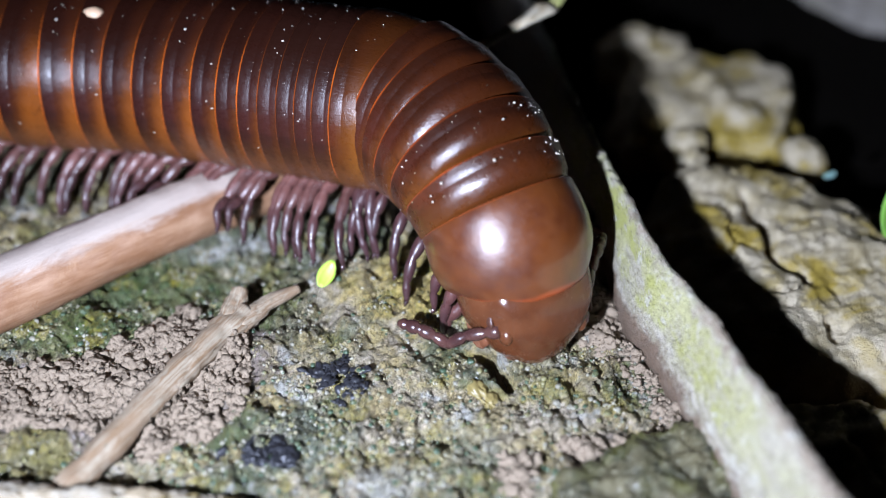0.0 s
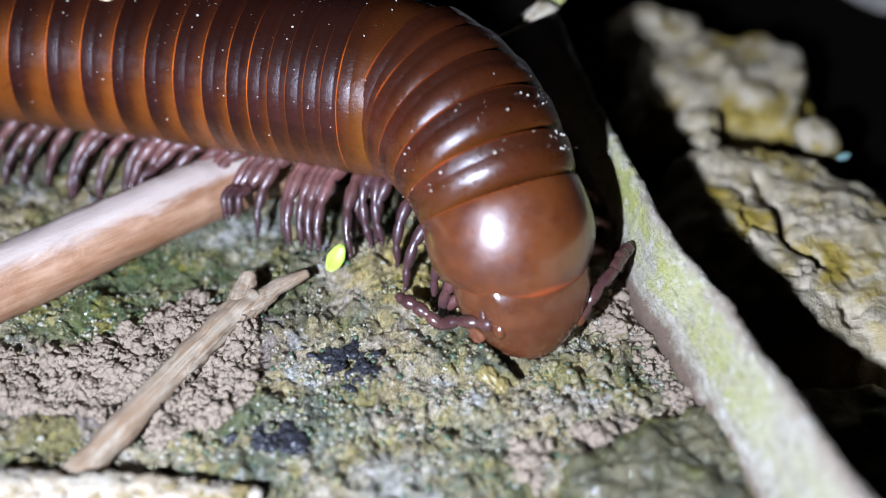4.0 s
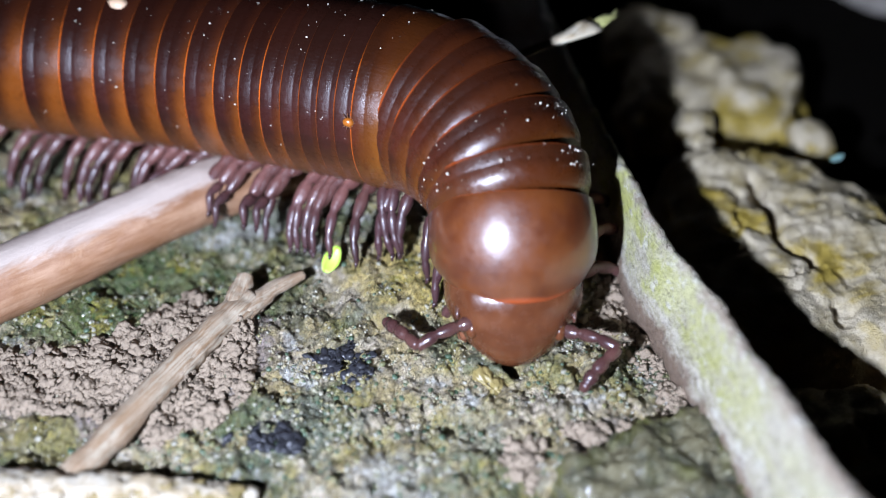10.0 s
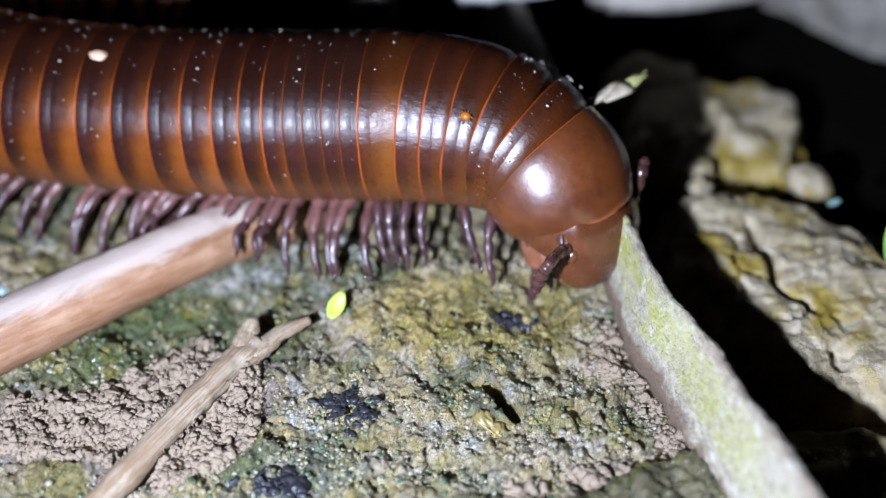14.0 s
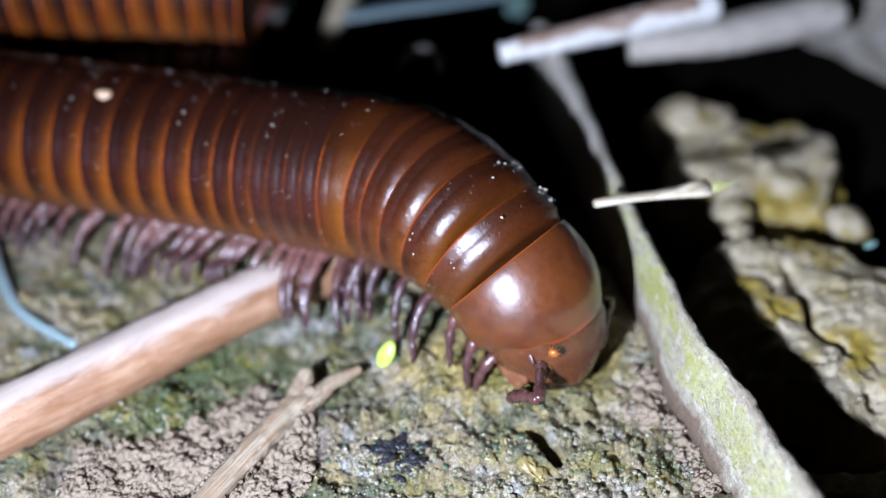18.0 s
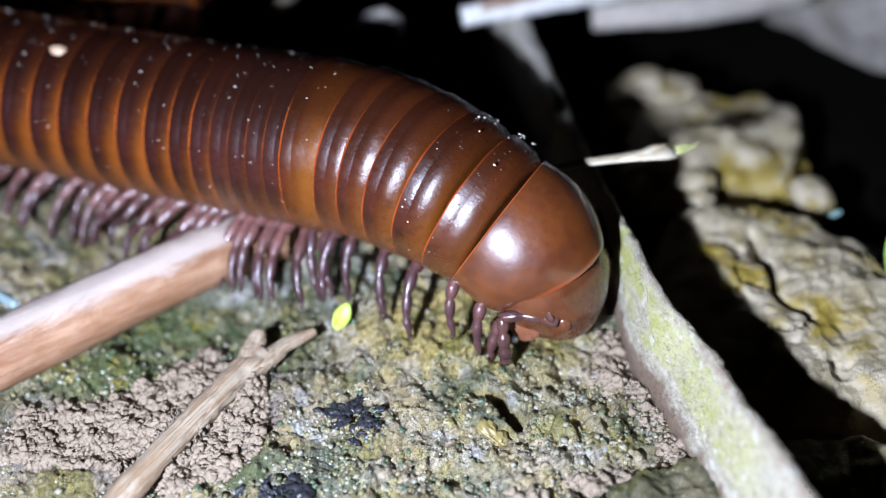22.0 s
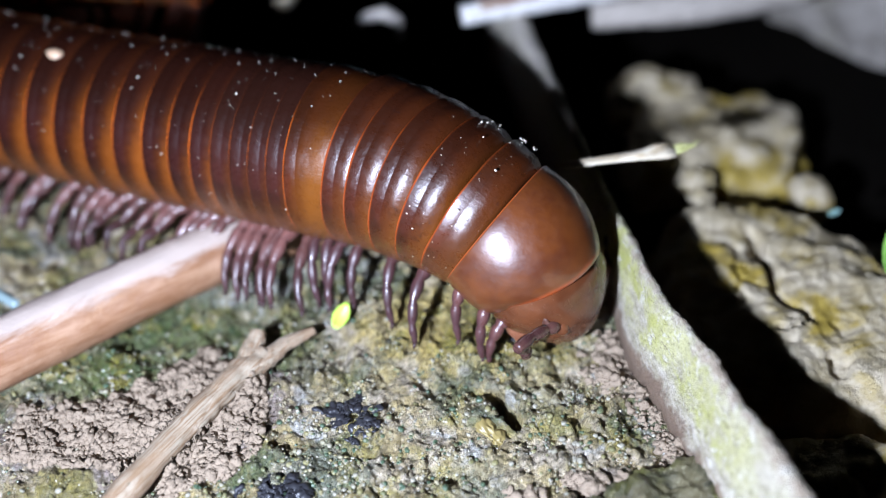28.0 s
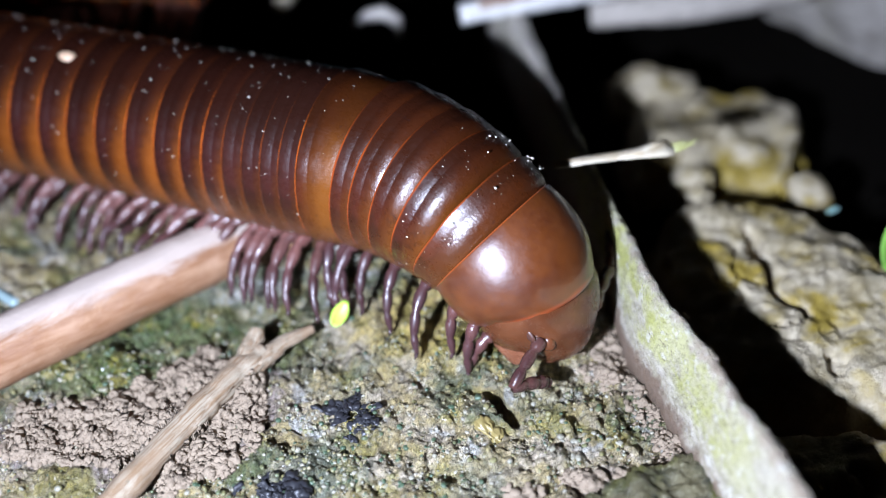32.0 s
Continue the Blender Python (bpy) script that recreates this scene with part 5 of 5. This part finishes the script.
for k in range(7):
    y = fray_rng.uniform(-0.6, 0.6)
    far = fray_rng.uniform(1.0, 2.6)
    frayed = tube([(-2.2, y, 0), (far * 0.4 - 1.8, y * 1.2, 0.2), (far * 0.75 - 1.8, y * 0.7 + 0.1, 0.25), (far - 1.8, y + fray_rng.uniform(-0.5, 0.5), fray_rng.uniform(0.1, 0.9))], [0.26, 0.2, 0.13, 0.05], 7, 0.3, k)
    part("frayed_fibre", mesh_of("frayed_fibre", *frayed, olive_fray), straw, None, "frayed olive-green fibre")


# ---- a mite that crawls along the millipede towards its head ----
# Per row: seconds, where it stands, and the way that its back faces.
MITE = [
    (0, (-16.5, 20.4, 11.0), (0.1, 1.0, 0.1)),
    (4.5, (-16.0, 19.8, 11.5), (0.1, 1.0, 0.1)),
    (6.5, (-15.4, 15.6, 17.8), (0.0, 0.75, 0.66)),
    (7, (-15.1, 9.8, 19.1), (0.01, -0.16, 0.99)),
    (7.5, (-14.5, 5.1, 16.8), (-0.18, -0.72, 0.67)),
    (8, (-14.3, 2.9, 12.4), (-0.23, -0.96, 0.16)),
    (8.5, (-12.5, 2.1, 12.9), (-0.25, -0.96, 0.15)),
    (9, (-10.5, 1.2, 14.4), (-0.27, -0.90, 0.35)),
    (9.5, (-9.4, 0.5, 14.4), (-0.27, -0.90, 0.34)),
    (10, (-7.7, -0.5, 14.6), (-0.28, -0.90, 0.34)),
    (10.5, (-6.5, -1.6, 14.7), (-0.40, -0.85, 0.31)),
    (11, (-5.0, -2.2, 14.7), (-0.42, -0.84, 0.34)),
    (11.5, (-4.1, -2.6, 14.0), (-0.45, -0.83, 0.25)),
    (12, (-2.8, -2.8, 14.3), (-0.30, -0.93, 0.19)),
    (12.5, (-1.9, -3.1, 15.2), (-0.37, -0.83, 0.43)),
    (13, (-2.1, -2.5, 16.3), (-0.22, -0.84, 0.50)),
    (13.5, (-1.1, -0.5, 16.3), (-0.13, -0.86, 0.50)),
    (14, (1.8, 3.3, 17.4), (-0.07, -0.75, 0.65)),
    (14.5, (3.7, 2.3, 14.6), (-0.15, -0.89, 0.43)),
    (15, (4.2, 2.5, 15.4), (-0.09, -0.85, 0.52)),
    (15.5, (5.5, 0.3, 13.8), (-0.24, -0.82, 0.52)),
    (16.5, (5.8, -4.4, 12.6), (0.11, -0.85, 0.51)),
    (17.5, (5.9, -8.2, 9.9), (0.30, -0.90, 0.30)),
    (18, (5.6, -9.4, 7.7), (0.15, -0.92, 0.39)),
    (18.5, (7.1, -8.7, 8.1), (0.37, -0.70, 0.62)),
    (19, (7.3, -8.5, 8.2), (0.41, -0.66, 0.63)),
    (19.5, (9.1, -6.6, 9.3), (0.59, -0.75, 0.32)),
    (20, (10.2, -5.1, 10.4), (0.55, -0.75, 0.37)),
    (20.5, (10.3, -4.5, 12.3), (0.58, -0.64, 0.50)),
    (20.8, (11.2, -3.9, 12.7), (0.68, -0.49, 0.55)),
    (21.2, (12.4, -0.6, 12.0), (0.75, 0.35, 0.50)),
    (22, (11.0, 3.4, 9.0), (0.40, 0.91, 0.10)),
    (25, (12.2, 5.4, 9.2), (0.40, 0.91, 0.10)),
    (28, (11.1, 2.8, 8.9), (0.40, 0.91, 0.10)),
    (32, (11.0, 0.6, 8.4), (0.45, 0.88, 0.10)),
]
mite = new("mite")
tagged(mite, "tiny round amber mite crawling on the shell", "mite")
mite_amber = plain_chitin("mite amber", (0.30, 0.085, 0.010), (0.40, 0.13, 0.016), 0.22, 0.35)
mite_pale = plain_chitin("mite leg", (0.17, 0.075, 0.035), (0.12, 0.050, 0.024), 0.3, 0.5)
part("body", mesh_of("body", *blob((0.46, 0.37, 0.30), (0, 0, 0.26), 4, 0.03, 0.8, 2.0), mite_amber), mite, None, "glossy amber round body")
part("mouthpart", mesh_of("mouthpart", *blob((0.14, 0.10, 0.08), (0.48, 0, 0.15), 3, 0.03, 0.3, 5.0), mite_pale), mite)
for side in (-1, 1):
    for k, (ahead, out) in enumerate(((0.75, 0.55), (0.35, 0.85), (-0.2, 0.9), (-0.65, 0.7))):
        root = Vector((0.27 - 0.16 * k, side * 0.26, 0.15))
        knee = Vector((ahead * 0.5, side * out * 0.55, 0.27))
        foot = Vector((ahead * 0.82, side * out * 0.8, 0.0))
        part("leg", mesh_of("leg", *segmented([root, knee, foot], [0.055, 0.042, 0.022], 7, 0.12, 4), mite_pale), mite)


def motions():
    shield_rows, head_rows, ring_rows = [], [], [[] for _ in rings]
    for row in BODY:
        t = row[0]
        poses, a, ahead = body_poses(row)
        shield_rows.append((t, poses[0]))
        for k in range(len(rings)):
            ring_rows[k].append((t, poses[k + 1]))
        crown = (Vector((0, 0, 1)) - ahead * ahead.z).normalized()
        centre = a + ahead * (6.3 - 0.7 * smooth(15.0, 17.5, t)) - crown * 0.8
        face = ((Vector(row[6]) - centre).normalized() + ahead * 0.7).normalized()
        m = axes(centre - BASE, face, crown + ahead * 0.5)
        head_rows.append((t, m))
    walk(collum, shield_rows)
    walk(head, head_rows)
    for ring, rows in zip(rings, ring_rows):
        walk(ring, rows)

    def head_pose(t):
        """The head's pose between two rows."""
        for (t0, m0), (t1, m1) in zip(head_rows, head_rows[1:]):
            if t <= t1:
                u = (t - t0) / (t1 - t0)
                return m0.lerp(m1, u)
        return head_rows[-1][1]

    for (base, tip), table, socket in zip(feelers, (ANTENNA_NEAR, ANTENNA_FAR), (NEAR_SOCKET, FAR_SOCKET)):
        base_rows, tip_rows = [], []
        times = sorted({r[0] for r in table} | {r[0] for r in BODY})
        for t in times:
            elbow = [float(np.interp(t, [r[0] for r in table], [r[1][k] for r in table])) for k in range(3)]
            end = [float(np.interp(t, [r[0] for r in table], [r[2][k] for r in table])) for k in range(3)]
            root = head_pose(t) @ (socket * MM) / MM
            way = Vector(elbow) - BASE - root
            m = axes(root, way, (0.1, 0.1, 1))
            base_rows.append((t, m))
            joint = root + way.normalized() * ARM
            local = m.to_3x3().inverted() @ (Vector(end) - BASE - joint)
            tip_rows.append((t, axes((ARM - 0.1, 0, 0), local, (0.1, 0.1, 1))))
        walk(base, base_rows)
        walk(tip, tip_rows)

    for leg, root, k, own in near_legs:
        rows = []
        for j in range(65):
            t = j * 0.5
            busy = 4.0 + 9.0 * smooth(9.0, 10.5, t) * (1 - smooth(17.0, 20.0, t)) + 2.0 * smooth(29, 31, t)
            sweep = float(np.interp(k, [1, 3, 5, 7, 11, 15, 26], [-30, -24, -14, -4, 20, 34, 40]))
            swing = sweep + own + busy * math.sin(k * 0.9 + root.x * 0.35 + 1.9 * t) * 0.8
            lift = max(0.0, busy - 4) * 0.5 * max(0.0, math.cos(k * 0.9 + root.x * 0.35 + 1.9 * t))
            rows.append((t, pose(*(root * MM), -lift, 0, -swing)))
        walk(leg, rows)

    walk(mite, [(t, axes(Vector(p) + Vector(up) * 0.12, (1.0, -0.25, 0.0), up)) for t, p, up in MITE])
    walk(straw, [(r[0], axes(r[2], Vector(r[2]) - Vector(r[1]), (0, 0, 1))) for r in STRAW])


motions()
